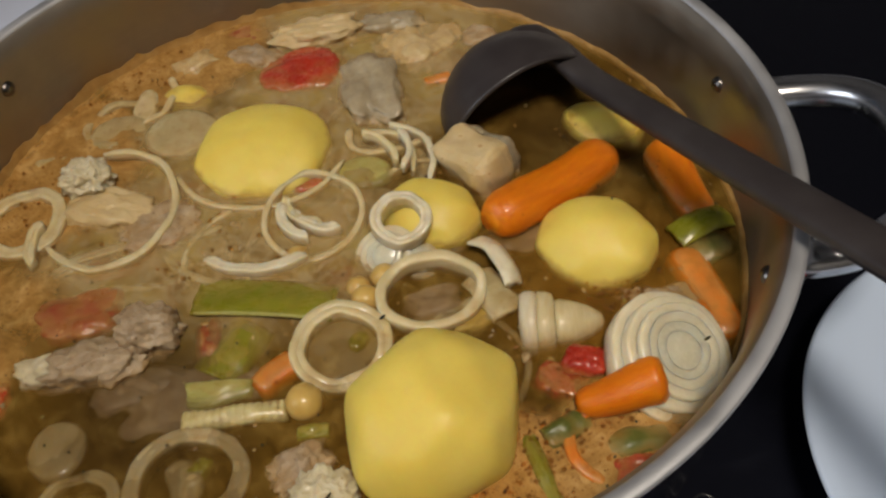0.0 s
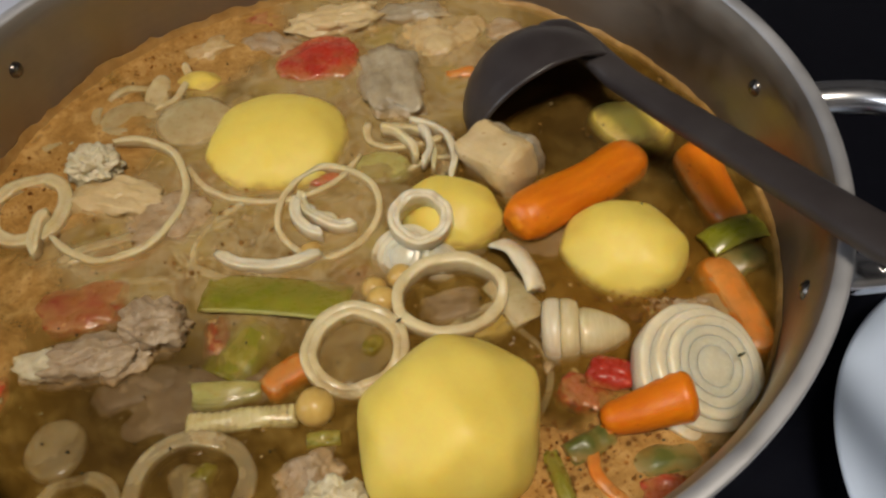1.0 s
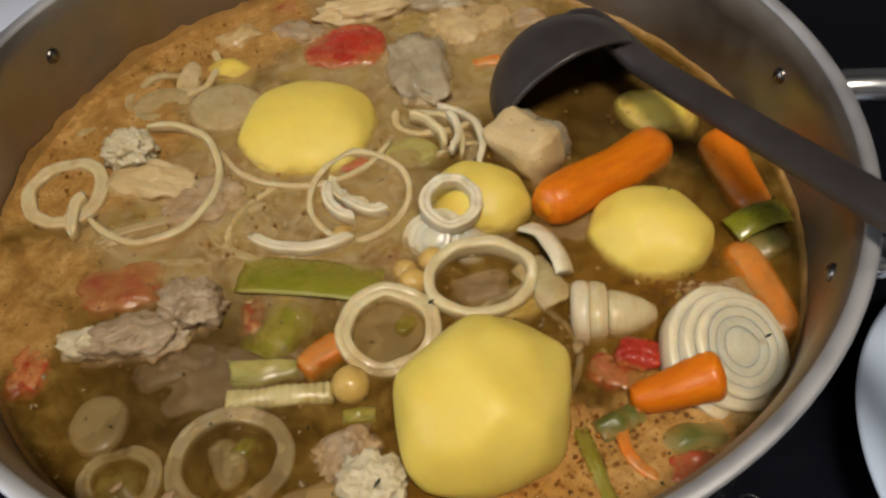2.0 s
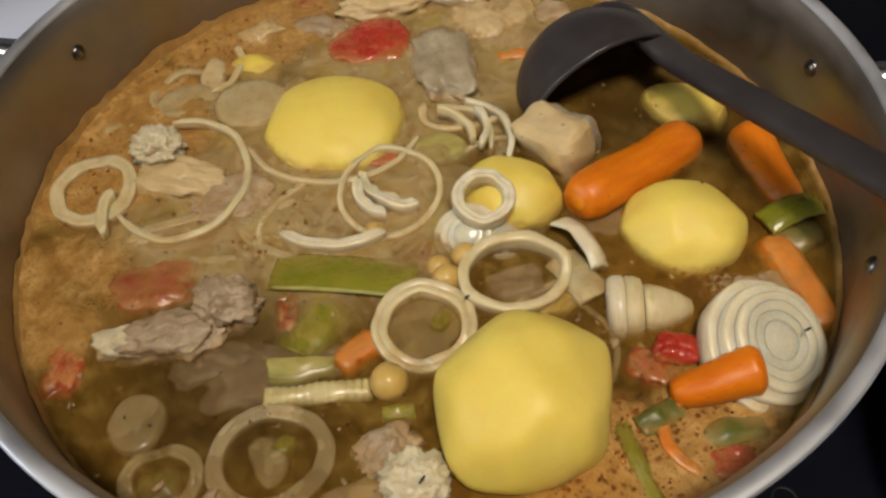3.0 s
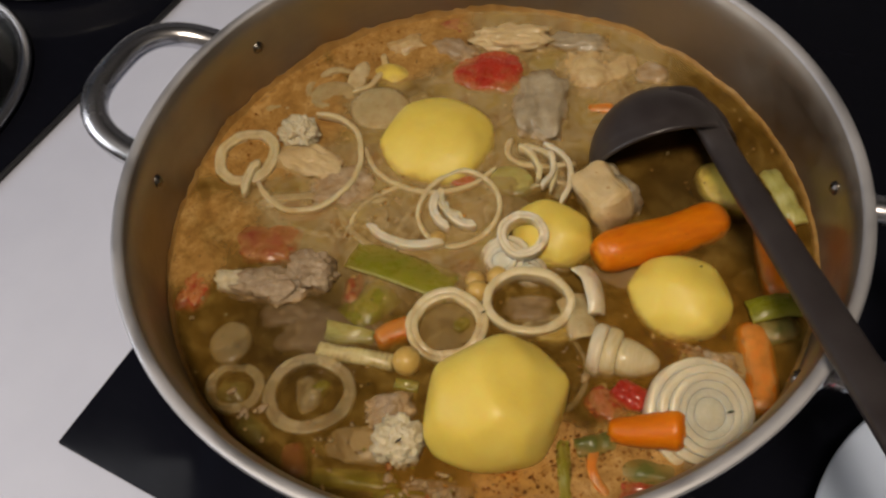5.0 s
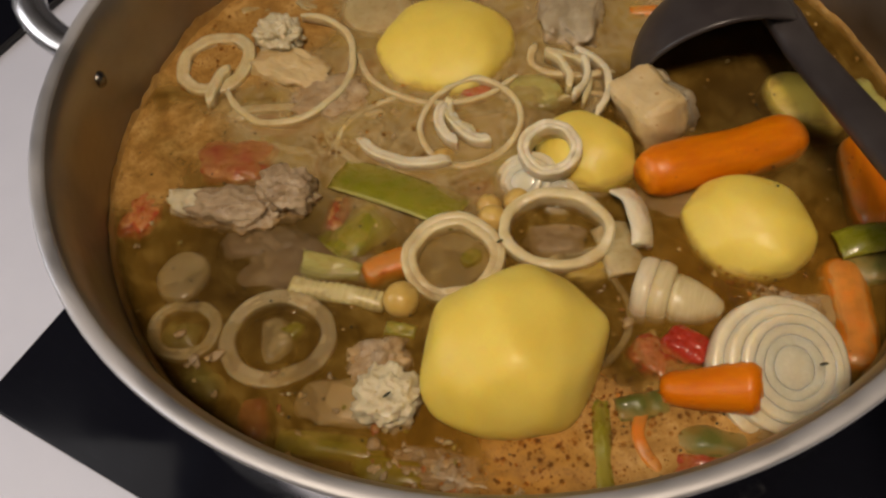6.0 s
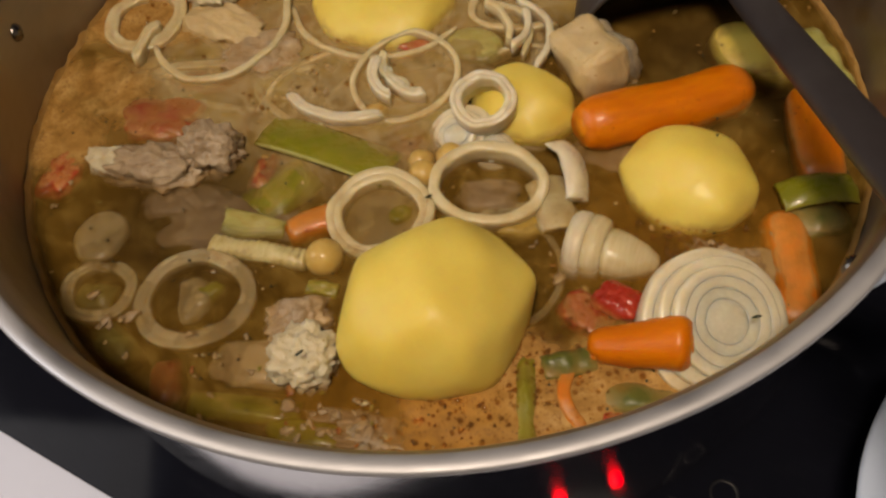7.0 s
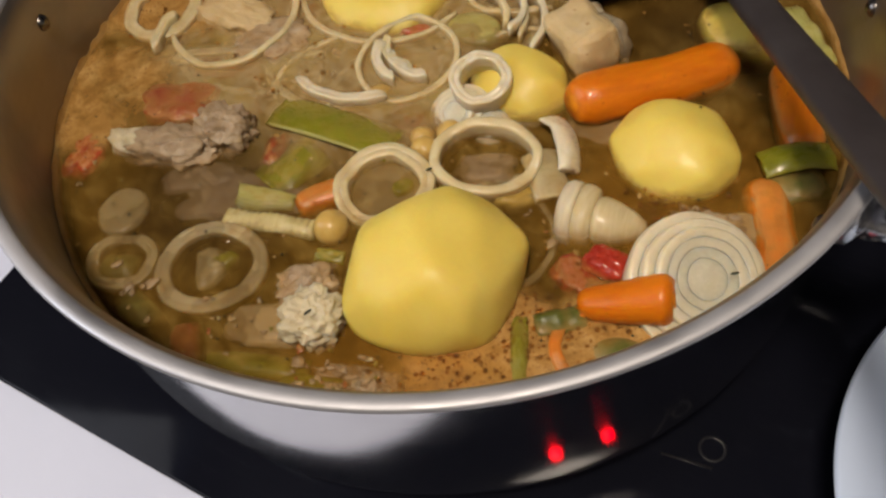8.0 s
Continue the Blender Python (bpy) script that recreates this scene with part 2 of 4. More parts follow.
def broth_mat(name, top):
    """Turbid broth: the top sheet carries foam, gloss and a murk with steam haze painted in, the sheets below it only
    the cloudiness.
    """
    m = material(name, (0.2, 0.12, 0.04), 0.12 if top else 0.6, ior=1.34, spec=0.5 if top else 0.0)
    n = Net(m)
    big = n.noise(22, 7, 0.66, None, 0.8)
    mid = n.mix(0.28, n.noise(75, 8, 0.70, None, 0.7), n.noise(210, 5, 0.65, None, 0.4))
    fine = n.noise(260, 4, 0.7)
    clear = n.ramp(mid, (0.34, (0.100, 0.047, 0.007)), (0.5, (0.245, 0.130, 0.022)), (0.63, (0.47, 0.285, 0.066)))
    foam = n.ramp(mid, (0.34, (0.29, 0.138, 0.030)), (0.5, (0.42, 0.225, 0.060)), (0.66, (0.55, 0.34, 0.122)))
    steam_murk = n.ramp(mid, (0.33, (0.24, 0.135, 0.036)), (0.50, (0.44, 0.285, 0.105)), (0.64, (0.64, 0.47, 0.225)))
    steam_murk = n.mix(n.ramp(n.noise(38, 4, 0.6, None, 0.8), (0.40, 0.0), (0.62, 0.7)), steam_murk, (0.52, 0.35, 0.085))
    steam_murk = n.mix(n.ramp(n.noise(31, 4, 0.6, None, 1.1), (0.52, 0.0), (0.68, 0.55)), steam_murk, (0.44, 0.22, 0.085))
    strands = n.ramp(n.noise(48, 5, 0.6, None, 2.6), (0.44, 0.0), (0.50, 0.75), (0.56, 0.0))
    steam_murk = n.mix(strands, steam_murk, (0.60, 0.46, 0.24))
    left = n.blob(-0.150, 0.045, 0.035, 0.075)
    back = n.blob(-0.09, 0.125, 0.03, 0.06)
    front = n.blob(0.060, -0.122, 0.018, 0.045)
    side = n.blob(0.092, -0.100, 0.008, 0.030)
    rim_l = n.blob(-0.140, -0.045, 0.02, 0.05)
    # pale murk at middle and rear, lightened to stand in for steam above
    middle = n.blob(-0.055, 0.012, 0.045, 0.100)
    rear = n.blob(0.0, 0.110, 0.050, 0.095)
    edge = n.math("MAXIMUM", n.math("MAXIMUM", n.math("MAXIMUM", left, back), n.math("MAXIMUM", front, side)), n.math("MULTIPLY", rim_l, 0.7))
    foamy = n.ramp(n.math("ADD", n.math("MULTIPLY", edge, 0.58), n.math("MULTIPLY", big, 0.75)), (0.52, 0.0), (0.80, 1.0))
    steam_murk_mask = n.ramp(n.math("ADD", n.math("MULTIPLY", n.math("MAXIMUM", middle, rear), 0.5), n.math("MULTIPLY", big, 0.7)), (0.46, 0.0), (0.78, 1.0))
    c = n.mix(steam_murk_mask, clear, steam_murk)
    c = n.mix(foamy, c, foam)
    oil = n.math("MAXIMUM", n.blob(0.105, -0.045, 0.02, 0.06), n.blob(0.03, -0.135, 0.02, 0.05))
    c = n.mix(n.math("MULTIPLY", oil, n.ramp(mid, (0.38, 0.25), (0.6, 0.8))), c, (0.40, 0.175, 0.020))
    # darker broth at front left, and shade painted in under the ladle
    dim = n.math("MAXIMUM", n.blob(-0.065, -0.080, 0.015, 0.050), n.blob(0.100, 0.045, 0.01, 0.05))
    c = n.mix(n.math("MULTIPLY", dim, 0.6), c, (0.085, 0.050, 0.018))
    if top:
        # bubble walls of two sizes, in clusters
        large = n.math("MULTIPLY", n.ramp(n.cells(330), (0.10, 0.30), (0.20, 1.0), (0.27, 0.0)), n.ramp(n.noise(75, 3), (0.46, 0.0), (0.60, 1.0)))
        small = n.math("MULTIPLY", n.ramp(n.cells(760), (0.12, 0.45), (0.24, 1.0), (0.34, 0.0)), n.ramp(n.noise(52, 3), (0.40, 0.0), (0.56, 0.85)))
        holes = n.math("MAXIMUM", large, small)
        c = n.mix(n.math("MULTIPLY", holes, n.math("ADD", n.math("MULTIPLY", foamy, 0.85), 0.06)), c, (0.24, 0.115, 0.034))
        c = n.mix(n.ramp(fine, (0.68, 0.0), (0.76, 0.3)), c, (0.10, 0.055, 0.016))
        n.rough(n.mix(foamy, 0.09, 0.42))
        n.bump(n.mix(0.35, mid, fine), 0.22, 0.0024)
        cover = n.math("MULTIPLY", n.math("MAXIMUM", n.math("MULTIPLY", foamy, 0.70), n.math("MULTIPLY", steam_murk_mask, 0.26)), n.math("ADD", mid, 0.5))
        n.link(n.math("ADD", cover, 0.18, True), n.b.inputs["Alpha"])
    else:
        n.link(n.math("ADD", n.math("MULTIPLY", n.math("MAXIMUM", foamy, steam_murk_mask), 0.14), 0.17, True), n.b.inputs["Alpha"])
    n.color(c)
    return m


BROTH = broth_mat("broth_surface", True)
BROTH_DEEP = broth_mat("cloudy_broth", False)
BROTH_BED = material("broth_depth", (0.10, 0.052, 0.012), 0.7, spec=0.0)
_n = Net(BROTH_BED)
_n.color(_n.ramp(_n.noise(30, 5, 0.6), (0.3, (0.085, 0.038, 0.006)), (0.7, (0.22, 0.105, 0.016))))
BUBBLE = material("foam_bubble", (0.75, 0.45, 0.16), 0.05, trans=0.9, ior=1.25)
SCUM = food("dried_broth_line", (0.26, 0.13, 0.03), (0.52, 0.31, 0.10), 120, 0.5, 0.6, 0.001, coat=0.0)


# ---- mesh helpers ----
def part(name, bm, mat, parent=None, label="", smooth=True, m=None):
    """One mesh object from bm, under parent if there is one."""
    me = bpy.data.meshes.new(name)
    if smooth:
        for f in bm.faces:
            f.smooth = True
    bm.normal_update()
    bm.to_mesh(me)
    bm.free()
    me.materials.append(mat)
    ob = new(name, me)
    if parent:
        ob.parent = parent
    if m is not None:
        ob.matrix_basis = m
    if label:
        ob["label"] = label
    return ob


def thing(name, m, label, category, group="", kind=""):
    ob = new(name)
    ob.empty_display_size = 0.01
    ob.matrix_basis = m
    return tagged(ob, label, category, group, kind)


def box(w, d, h, bevel=0.0, seg=2):
    """A block with its base at z 0."""
    bm = bmesh.new()
    bmesh.ops.create_cube(bm, size=1.0)
    for v in bm.verts:
        v.co = Vector((v.co.x * w, v.co.y * d, (v.co.z + 0.5) * h))
    if bevel:
        bmesh.ops.bevel(bm, geom=bm.edges[:], offset=bevel, segments=seg, profile=0.5, affect="EDGES")
    return bm


def lathe(profile, seg=96, closed=False):
    """A turned form from (radius, height) pairs."""
    bm = bmesh.new()
    rings = []
    for r, z in profile:
        if r < 1e-6:
            rings.append([bm.verts.new((0, 0, z))])
        else:
            rings.append([bm.verts.new((r * math.cos(2 * math.pi * k / seg), r * math.sin(2 * math.pi * k / seg), z)) for k in range(seg)])
    pairs = list(zip(rings, rings[1:])) + ([(rings[-1], rings[0])] if closed else [])
    for a, b in pairs:
        for k in range(seg):
            j = (k + 1) % seg
            q = [a[k % len(a)], a[j % len(a)], b[j % len(b)], b[k % len(b)]]
            q = list(dict.fromkeys(q))
            if len(q) > 2:
                bm.faces.new(q)
    bmesh.ops.recalc_face_normals(bm, faces=bm.faces[:])
    return bm


def sweep(path, half_w, half_h, sides=12, power=2.0, ups=None, caps=True, closed=False):
    """A tube along path with a rounded section; half_w and half_h may be functions of 0..1."""
    bm = bmesh.new()
    pts = [Vector(p) for p in path]
    n, rings = len(pts), []
    for i, p in enumerate(pts):
        a = pts[i - 1] if (i or closed) else pts[0]
        b = pts[(i + 1) % n] if (i < n - 1 or closed) else pts[-1]
        d = (b - a).normalized()
        up = Vector(ups) if ups else Vector((0, 0, 1))
        side = d.cross(up).normalized()
        up = side.cross(d)
        u = i / (n - 1)
        w = half_w(u) if callable(half_w) else half_w
        h = half_h(u) if callable(half_h) else half_h
        ring = []
        for k in range(sides):
            t = 2 * math.pi * k / sides
            c, s = math.cos(t), math.sin(t)
            e = 2 / power
            ring.append(bm.verts.new(p + side * (w * math.copysign(abs(c) ** e, c)) + up * (h * math.copysign(abs(s) ** e, s))))
        rings.append(ring)
    for a, b in list(zip(rings, rings[1:])) + ([(rings[-1], rings[0])] if closed else []):
        for k in range(sides):
            bm.faces.new((a[k], a[(k + 1) % sides], b[(k + 1) % sides], b[k]))
    if caps and not closed:
        bm.faces.new(rings[0])
        bm.faces.new(rings[-1])
    bmesh.ops.recalc_face_normals(bm, faces=bm.faces[:])
    return bm


def wobble(bm, amount, scale, seed, octaves=3):
    """Uneven growth along the normals."""
    bm.normal_update()
    off = Vector((seed * 3.7, seed * 1.3, seed * 2.1))
    for v, nrm in [(v, v.normal.copy()) for v in bm.verts]:
        d, a, s = 0.0, 1.0, scale
        for _ in range(octaves):
            d += a * noise.noise(v.co * s + off)
            a, s = a * 0.5, s * 2.1
        v.co += nrm * (d * amount)


# ---- the kitchen ----
TURN = -9.9  # the hob stands turned to the pot's handles
HOB_FRAME = pose(-0.195, -0.146, 0, 0, 0, TURN)


def kitchen():
    floor = part("floor", box(3.4, 3.6, 0.05), FLOORM, m=pose(0.1, -0.75, -0.95))
    tagged(floor, "dull brown kitchen floor under the counter", "floor", kind="structure")
    ceil = part("ceiling", box(3.4, 3.6, 0.05), CEIL, m=pose(0.1, -0.75, 1.6))
    tagged(ceil, "plain white kitchen ceiling", "ceiling", kind="structure")
    # unseen walls: north and west dark against reflections, east pale to brighten the pot
    for name, w, d, x, y in (("wall_north", 3.4, 0.1, 0.1, 1.0), ("wall_south", 3.4, 0.1, 0.1, -2.5), ("wall_east", 0.1, 3.4, 1.75, -0.75)):
        tagged(part(name, box(w, d, 2.5), DARK_WALL if name == "wall_north" else WALL, m=pose(x, y, -0.9)), "plain unseen kitchen wall around the counter", "wall", kind="structure")
    west = thing("wall_west", pose(-1.75, -0.75, -0.9), "plain unseen dark kitchen wall with a window opening", "wall", kind="structure")
    part("wall_panel", box(0.1, 3.4, 1.3), DARK_WALL, west, m=pose(0, 0, 0))
    part("wall_panel", box(0.1, 3.4, 0.1), DARK_WALL, west, m=pose(0, 0, 2.4))
    part("wall_panel", box(0.1, 1.15, 1.1), DARK_WALL, west, m=pose(0, -1.125, 1.3))
    part("wall_panel", box(0.1, 1.15, 1.1), DARK_WALL, west, m=pose(0, 1.125, 1.3))
    # unseen fixture, added to go with the overhead fill light
    lamp = part("ceiling_lamp", box(0.38, 0.38, 0.03, 0.006), LAMP, m=pose(0.10, -0.60, 1.57))
    tagged(lamp, "square white ceiling lamp over the hob", "lamp")
    top = part("countertop", box(2.4, 0.822, 0.04, 0.003), LAMINATE, m=HOB_FRAME @ pose(0.25, 0.349, -0.044))
    tagged(top, "white laminate kitchen counter with a matt surface", "countertop", kind="structure")
    base = part("base_cabinet", box(2.36, 0.78, 0.856), CUPBOARD, m=HOB_FRAME @ pose(0.25, 0.35, -0.90))
    tagged(base, "grey base cabinet under the white counter", "cabinet", kind="structure")


LIGHTS = [tuple((HOB_FRAME.inverted() @ Vector((x, y, 0)))[:2]) for x, y in ((0.0976, -0.1460), (0.1174, -0.1309))]


PRINTS = [(*(HOB_FRAME.inverted() @ Vector((x, y, 0)))[:2], r) for x, y, r in ((0.1350, -0.0990, 0.0042),)]


def hobs():
    hob = thing("hob", HOB_FRAME, "black glass induction hob set on the white counter", "hob")
    part("glass_plate", box(0.78, 0.52, 0.0036, 0.0012), HOB, hob, m=pose(0.39, 0.26, -0.0038))
    mark = material("hob_print", (0.014, 0.014, 0.016), 0.3)
    for x, y, r in ((0.168, 0.178, 0.105),):
        part("zone_mark", lathe([(r, 0.0), (r + 0.0012, 0.0), (r + 0.0012, 0.0002), (r, 0.0002)], 72, True), mark, hob, m=pose(x, y, 0.0))
    for x, y in LIGHTS:
        part("control_light", lathe([(0, 0.0006), (0.0028, 0.0006), (0.0032, 0.0001), (0.0032, 0)], 20), LED, hob, "glowing red control light", m=pose(x, y, 0.0))
    for x, y, r in PRINTS:
        part("zone_symbol", lathe([(r, 0.0), (r + 0.0009, 0.0), (r + 0.0009, 0.0002), (r, 0.0002)], 28, True), mark, hob, "faint grey printed ring", m=pose(x, y, 0.0))
    part("print_bar", box(0.019, 0.0010, 0.0002), mark, hob, "faint grey printed bar", m=pose(PRINTS[0][0] - 0.007, PRINTS[0][1] - 0.0085, 0.0, 0, 0, 8))
    side = thing("side_hob", HOB_FRAME @ pose(-0.415, 0.31, -0.0038), "black glass panel with wiped streaks set on the counter", "hob")
    part("glass_plate", box(0.494, 0.614, 0.0036, 0.0012), HOB, side)
    for x, y, w, d in ((0.2485, 0, 0.003, 0.62), (-0.2485, 0, 0.003, 0.62), (0, 0.3085, 0.494, 0.003), (0, -0.3085, 0.494, 0.003)):
        part("edge_trim", box(w, d, 0.0034, 0.0006), RUBBER, side, m=pose(x, y, 0))
    slab = thing("scale", HOB_FRAME @ pose(-0.108, 0.545, -0.004), "dark grey flat slab with rounded corners on the counter", "slab")
    part("case", box(0.115, 0.12, 0.012, 0.004, 3), RUBBER, slab)
    part("top_plate", box(0.105, 0.11, 0.002, 0.0008), HOB, slab, m=pose(0, 0, 0.0125))


def side_pan():
    pan = thing("saucepan", pose(-0.443, 0.276, 0), "low stainless steel pan with a white lid on it", "pan")
    part("body", lathe([(0, 0.0), (0.108, 0.0), (0.116, 0.004), (0.119, 0.012), (0.119, 0.044), (0.121, 0.047), (0.117, 0.047), (0.115, 0.012), (0.106, 0.006), (0, 0.006)]), STEEL_SATIN, pan)
    lid = part("lid", lathe([(0, 0.058), (0.05, 0.056), (0.096, 0.050), (0.103, 0.046), (0.104, 0.042), (0.1, 0.041), (0, 0.048)]), WHITE, pan, "white enamel lid")
    part("knob", lathe([(0, 0.082), (0.018, 0.081), (0.022, 0.074), (0.012, 0.066), (0.010, 0.0565), (0, 0.0565)], 40), WHITE, lid)


def glass_lid():
    lid = thing("glass_lid", pose(-0.478, 0.042, 0), "clear glass pot lid with a steel rim, wet with drops", "lid")
    prof = [(0, 0.024), (0.05, 0.021), (0.09, 0.012), (0.112, 0.004), (0.112, 0.001), (0.088, 0.009), (0.05, 0.018), (0, 0.021)]
    pane = part("pane", lathe(prof), CLEAR, lid)
    pane.visible_shadow = False
    part("rim", lathe([(0.111, 0.0), (0.118, 0.0), (0.120, 0.004), (0.117, 0.008), (0.111, 0.007)], 96, True), STEEL_HANDLE, lid, "polished steel rim")
    part("knob", lathe([(0, 0.048), (0.016, 0.047), (0.019, 0.040), (0.010, 0.033), (0.009, 0.0245), (0, 0.0245)], 40), RUBBER, lid, "black plastic knob")


def plate():
    ob = part("plate", lathe([(0, 0.0), (0.060, 0.0), (0.064, 0.003), (0.098, 0.0235), (0.1025, 0.026), (0.1035, 0.0275), (0.1015, 0.028),
                              (0.094, 0.0255), (0.066, 0.016), (0.05, 0.0145), (0, 0.0145)], 128), PLATE, m=pose(0.274, -0.0985, 0.0003))
    tagged(ob, "round pale blue china plate on the black hob", "plate")


# ---- the pot ----
def pot():
    ob = thing("stock_pot", pose(0, 0, 0, 0, 0, -5), "wide stainless steel pot full of simmering stew", "pot")
    outer = [(0.1605, 0.1085), (0.1602, 0.100), (0.1600, 0.062), (0.1598, 0.045), (0.1590, 0.031), (0.1572, 0.019), (0.1540, 0.0095), (0.1500, 0.0040), (0.1465, 0.0012), (0.1430, 0.0), (0, 0.0), (0, 0.002), (0.140, 0.002)]
    part("body", lathe(outer, 160), STEEL, ob)
    inner = [(0.1619, 0.1152), (0.1608, 0.1142), (0.1594, 0.1112), (0.1584, 0.1070), (0.1579, 0.1000), (0.1575, 0.062), (0.1562, 0.045), (0.1530, 0.031), (0.1472, 0.018), (0.1390, 0.009), (0.1300, 0.0045), (0, 0.004)]
    part("inner_wall", lathe(inner, 160), STEEL_IN, ob, "inner wall of rough steel, browned for its dark reflections")
    lip = [(0.1615, 0.1146), (0.1619, 0.1156), (0.1626, 0.1161), (0.1645, 0.1164), (0.1660, 0.1164), (0.1667, 0.1160), (0.1670, 0.1152), (0.1668, 0.1140), (0.1660, 0.1128), (0.1640, 0.1112), (0.1603, 0.1080)]
    part("rim", lathe(lip, 160, True), STEEL_RIM, ob, "dulled rolled rim")
    for s in (1, -1):
        path = []
        for k in range(41):
            a = math.pi * (k / 40 - 0.5)
            e = 0.72
            x = 0.1600 + 0.0475 * math.copysign(abs(math.cos(a)) ** e, math.cos(a))
            y = 0.0425 * math.copysign(abs(math.sin(a)) ** e, math.sin(a)) + (0.003 if s < 0 else 0.0)
            path.append((s * x, y, 0.0980 + 0.012 * math.cos(a)))
        handle = part("handle", sweep(path, 0.0068, 0.0060, 18, 2.2), STEEL_HANDLE, ob, "polished steel loop handle")
        for y in ((0.0425, -0.0425) if s > 0 else (0.0455, -0.0395)):
            part("lug", lathe([(0, 0.0), (0.010, 0.0), (0.0095, 0.003), (0.007, 0.005), (0, 0.005)], 24), STEEL_HANDLE, handle,
                 m=pose(s * 0.1552, y, 0.0980, 0, s * 90, 0))
        for y in (0.0495, -0.0495):
            x = math.sqrt(0.1581**2 - y * y)
            a = math.degrees(math.atan2(y, s * x))
            part("rivet", lathe([(0, 0.0024), (0.0016, 0.0022), (0.003, 0.0013), (0.0035, 0.0), (0.0035, -0.001)], 20), STEEL_RIVET, handle, "round steel rivet head",
                 m=pose(s * x, y, 0.0985, 0, 0, a) @ pose(0, 0, 0, 0, -90, 0))
    return ob


def sheet(rings, seg, R, wave):
    bm = bmesh.new()
    rows = [[bm.verts.new((0, 0, 0))]]
    for i in range(1, rings + 1):
        r = R * i / rings
        row = []
        for k in range(seg):
            a = 2 * math.pi * k / seg
            p = Vector((r * math.cos(a), r * math.sin(a), 0))
            z = wave * (0.0010 * noise.noise(p * 55) + 0.0008 * noise.noise(p * 140) + 0.0004 * noise.noise(p * 380))
            row.append(bm.verts.new((p.x, p.y, z + (0.0010 if i == rings else 0) * wave)))
        rows.append(row)
    for k in range(seg):
        bm.faces.new((rows[0][0], rows[1][k], rows[1][(k + 1) % seg]))
    for a, b in zip(rows[1:], rows[2:]):
        for k in range(seg):
            bm.faces.new((a[k], b[k], b[(k + 1) % seg], a[(k + 1) % seg]))
    return bm


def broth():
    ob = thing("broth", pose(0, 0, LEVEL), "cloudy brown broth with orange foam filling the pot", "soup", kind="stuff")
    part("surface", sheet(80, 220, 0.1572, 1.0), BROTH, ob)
    # stacked see-through sheets imitate light lost with depth, over one opaque sheet
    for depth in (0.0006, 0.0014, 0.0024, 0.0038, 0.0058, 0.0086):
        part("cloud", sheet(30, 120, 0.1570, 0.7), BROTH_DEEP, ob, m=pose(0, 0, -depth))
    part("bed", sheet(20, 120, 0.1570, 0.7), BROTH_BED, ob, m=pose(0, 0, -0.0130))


def scum_line():
    """The dried, oily band that the broth left on the wall."""
    bm = bmesh.new()
    seg, rows = 360, []
    for j in range(4):
        row = []
        for k in range(seg):
            a = 2 * math.pi * k / seg
            p = Vector((math.cos(a), math.sin(a), 0))
            h = 0.0035 + 0.0035 * noise.noise(p * 2.2) + 0.0030 * noise.noise(p * 9) + 0.0022 * noise.noise(p * 30)
            far = 0.5 + 0.5 * math.sin(a)
            h = max(0.0006, h * (0.5 + far) * (0.62 - 0.38 * math.cos(a)))
            z = (-0.002, 0.0, h * 0.7, h)[j]
            r = (0.1555, 0.1560, 0.1568, 0.15735)[j] - 0.0004 * noise.noise(p * 40)
            row.append(bm.verts.new((r * p.x, r * p.y, z)))
        rows.append(row)
    for a, b in zip(rows, rows[1:]):
        for k in range(seg):
            bm.faces.new((a[k], a[(k + 1) % seg], b[(k + 1) % seg], b[k]))
    bmesh.ops.recalc_face_normals(bm, faces=bm.faces[:])
    tagged(part("scum_line", bm, SCUM, m=pose(0, 0, LEVEL)), "uneven orange oily ring on the pot's inner wall", "foam", kind="stuff")


def ladle():
    ob = thing("ladle", pose(0, 0, 0), "dark grey nylon ladle lying in the stew, handle over the rim", "ladle")
    C, n = Vector((0.0772, 0.0616, 0.0680)), Vector((0.40, -0.80, -0.24)).normalized()
    turn = n.to_track_quat("Z", "Y").to_matrix().to_4x4()
    R, prof = 0.0370, []
    for k in range(13):
        a = math.pi / 2 * k / 12
        prof.append((R * math.sin(a), -R * math.cos(a)))
    prof += [(R + 0.0006, 0.0012), (R - 0.0008, 0.0022), (R - 0.0022, 0.0012)]
    for k in range(12, -1, -1):
        a = math.pi / 2 * k / 12
        prof.append(((R - 0.0024) * math.sin(a), -(R - 0.0024) * math.cos(a)))
    part("bowl", lathe(prof, 72), NYLON, ob, m=Matrix.Translation(C) @ turn)
    d = Vector((0.402, -0.880, 0.253)).normalized()
    p0 = Vector((0.1008, 0.0600, 0.0900))
    path = []
    knots = (C + Vector((-0.0040, 0.0150, 0.0325)), C + Vector((0.0110, 0.0135, 0.0335)), p0 - d * 0.005, p0 + d * 0.016)
    start = []
    for k in range(14):
        u = k / 14
        start.append(knots[0] * (1 - u) ** 3 + knots[1] * (3 * u * (1 - u) ** 2) + knots[2] * (3 * u * u * (1 - u)) + knots[3] * u**3)
    path += start
    for k in range(30):
        path.append(p0 + d * (0.016 + 0.0094 * k))
    part("handle", sweep(path, lambda u: min(1, 0.35 + u * 9) * (0.0056 + 0.0038 * u + 0.0050 * math.exp(-((u / 0.14) ** 2))), lambda u: 0.0008 + 0.0034 * min(1, u * 4), 20, 2.6), NYLON, ob, "flat dark grey handle")
    return ob


kitchen()
hobs()
side_pan()
glass_lid()
plate()
pot()
broth()
scum_line()
ladle()


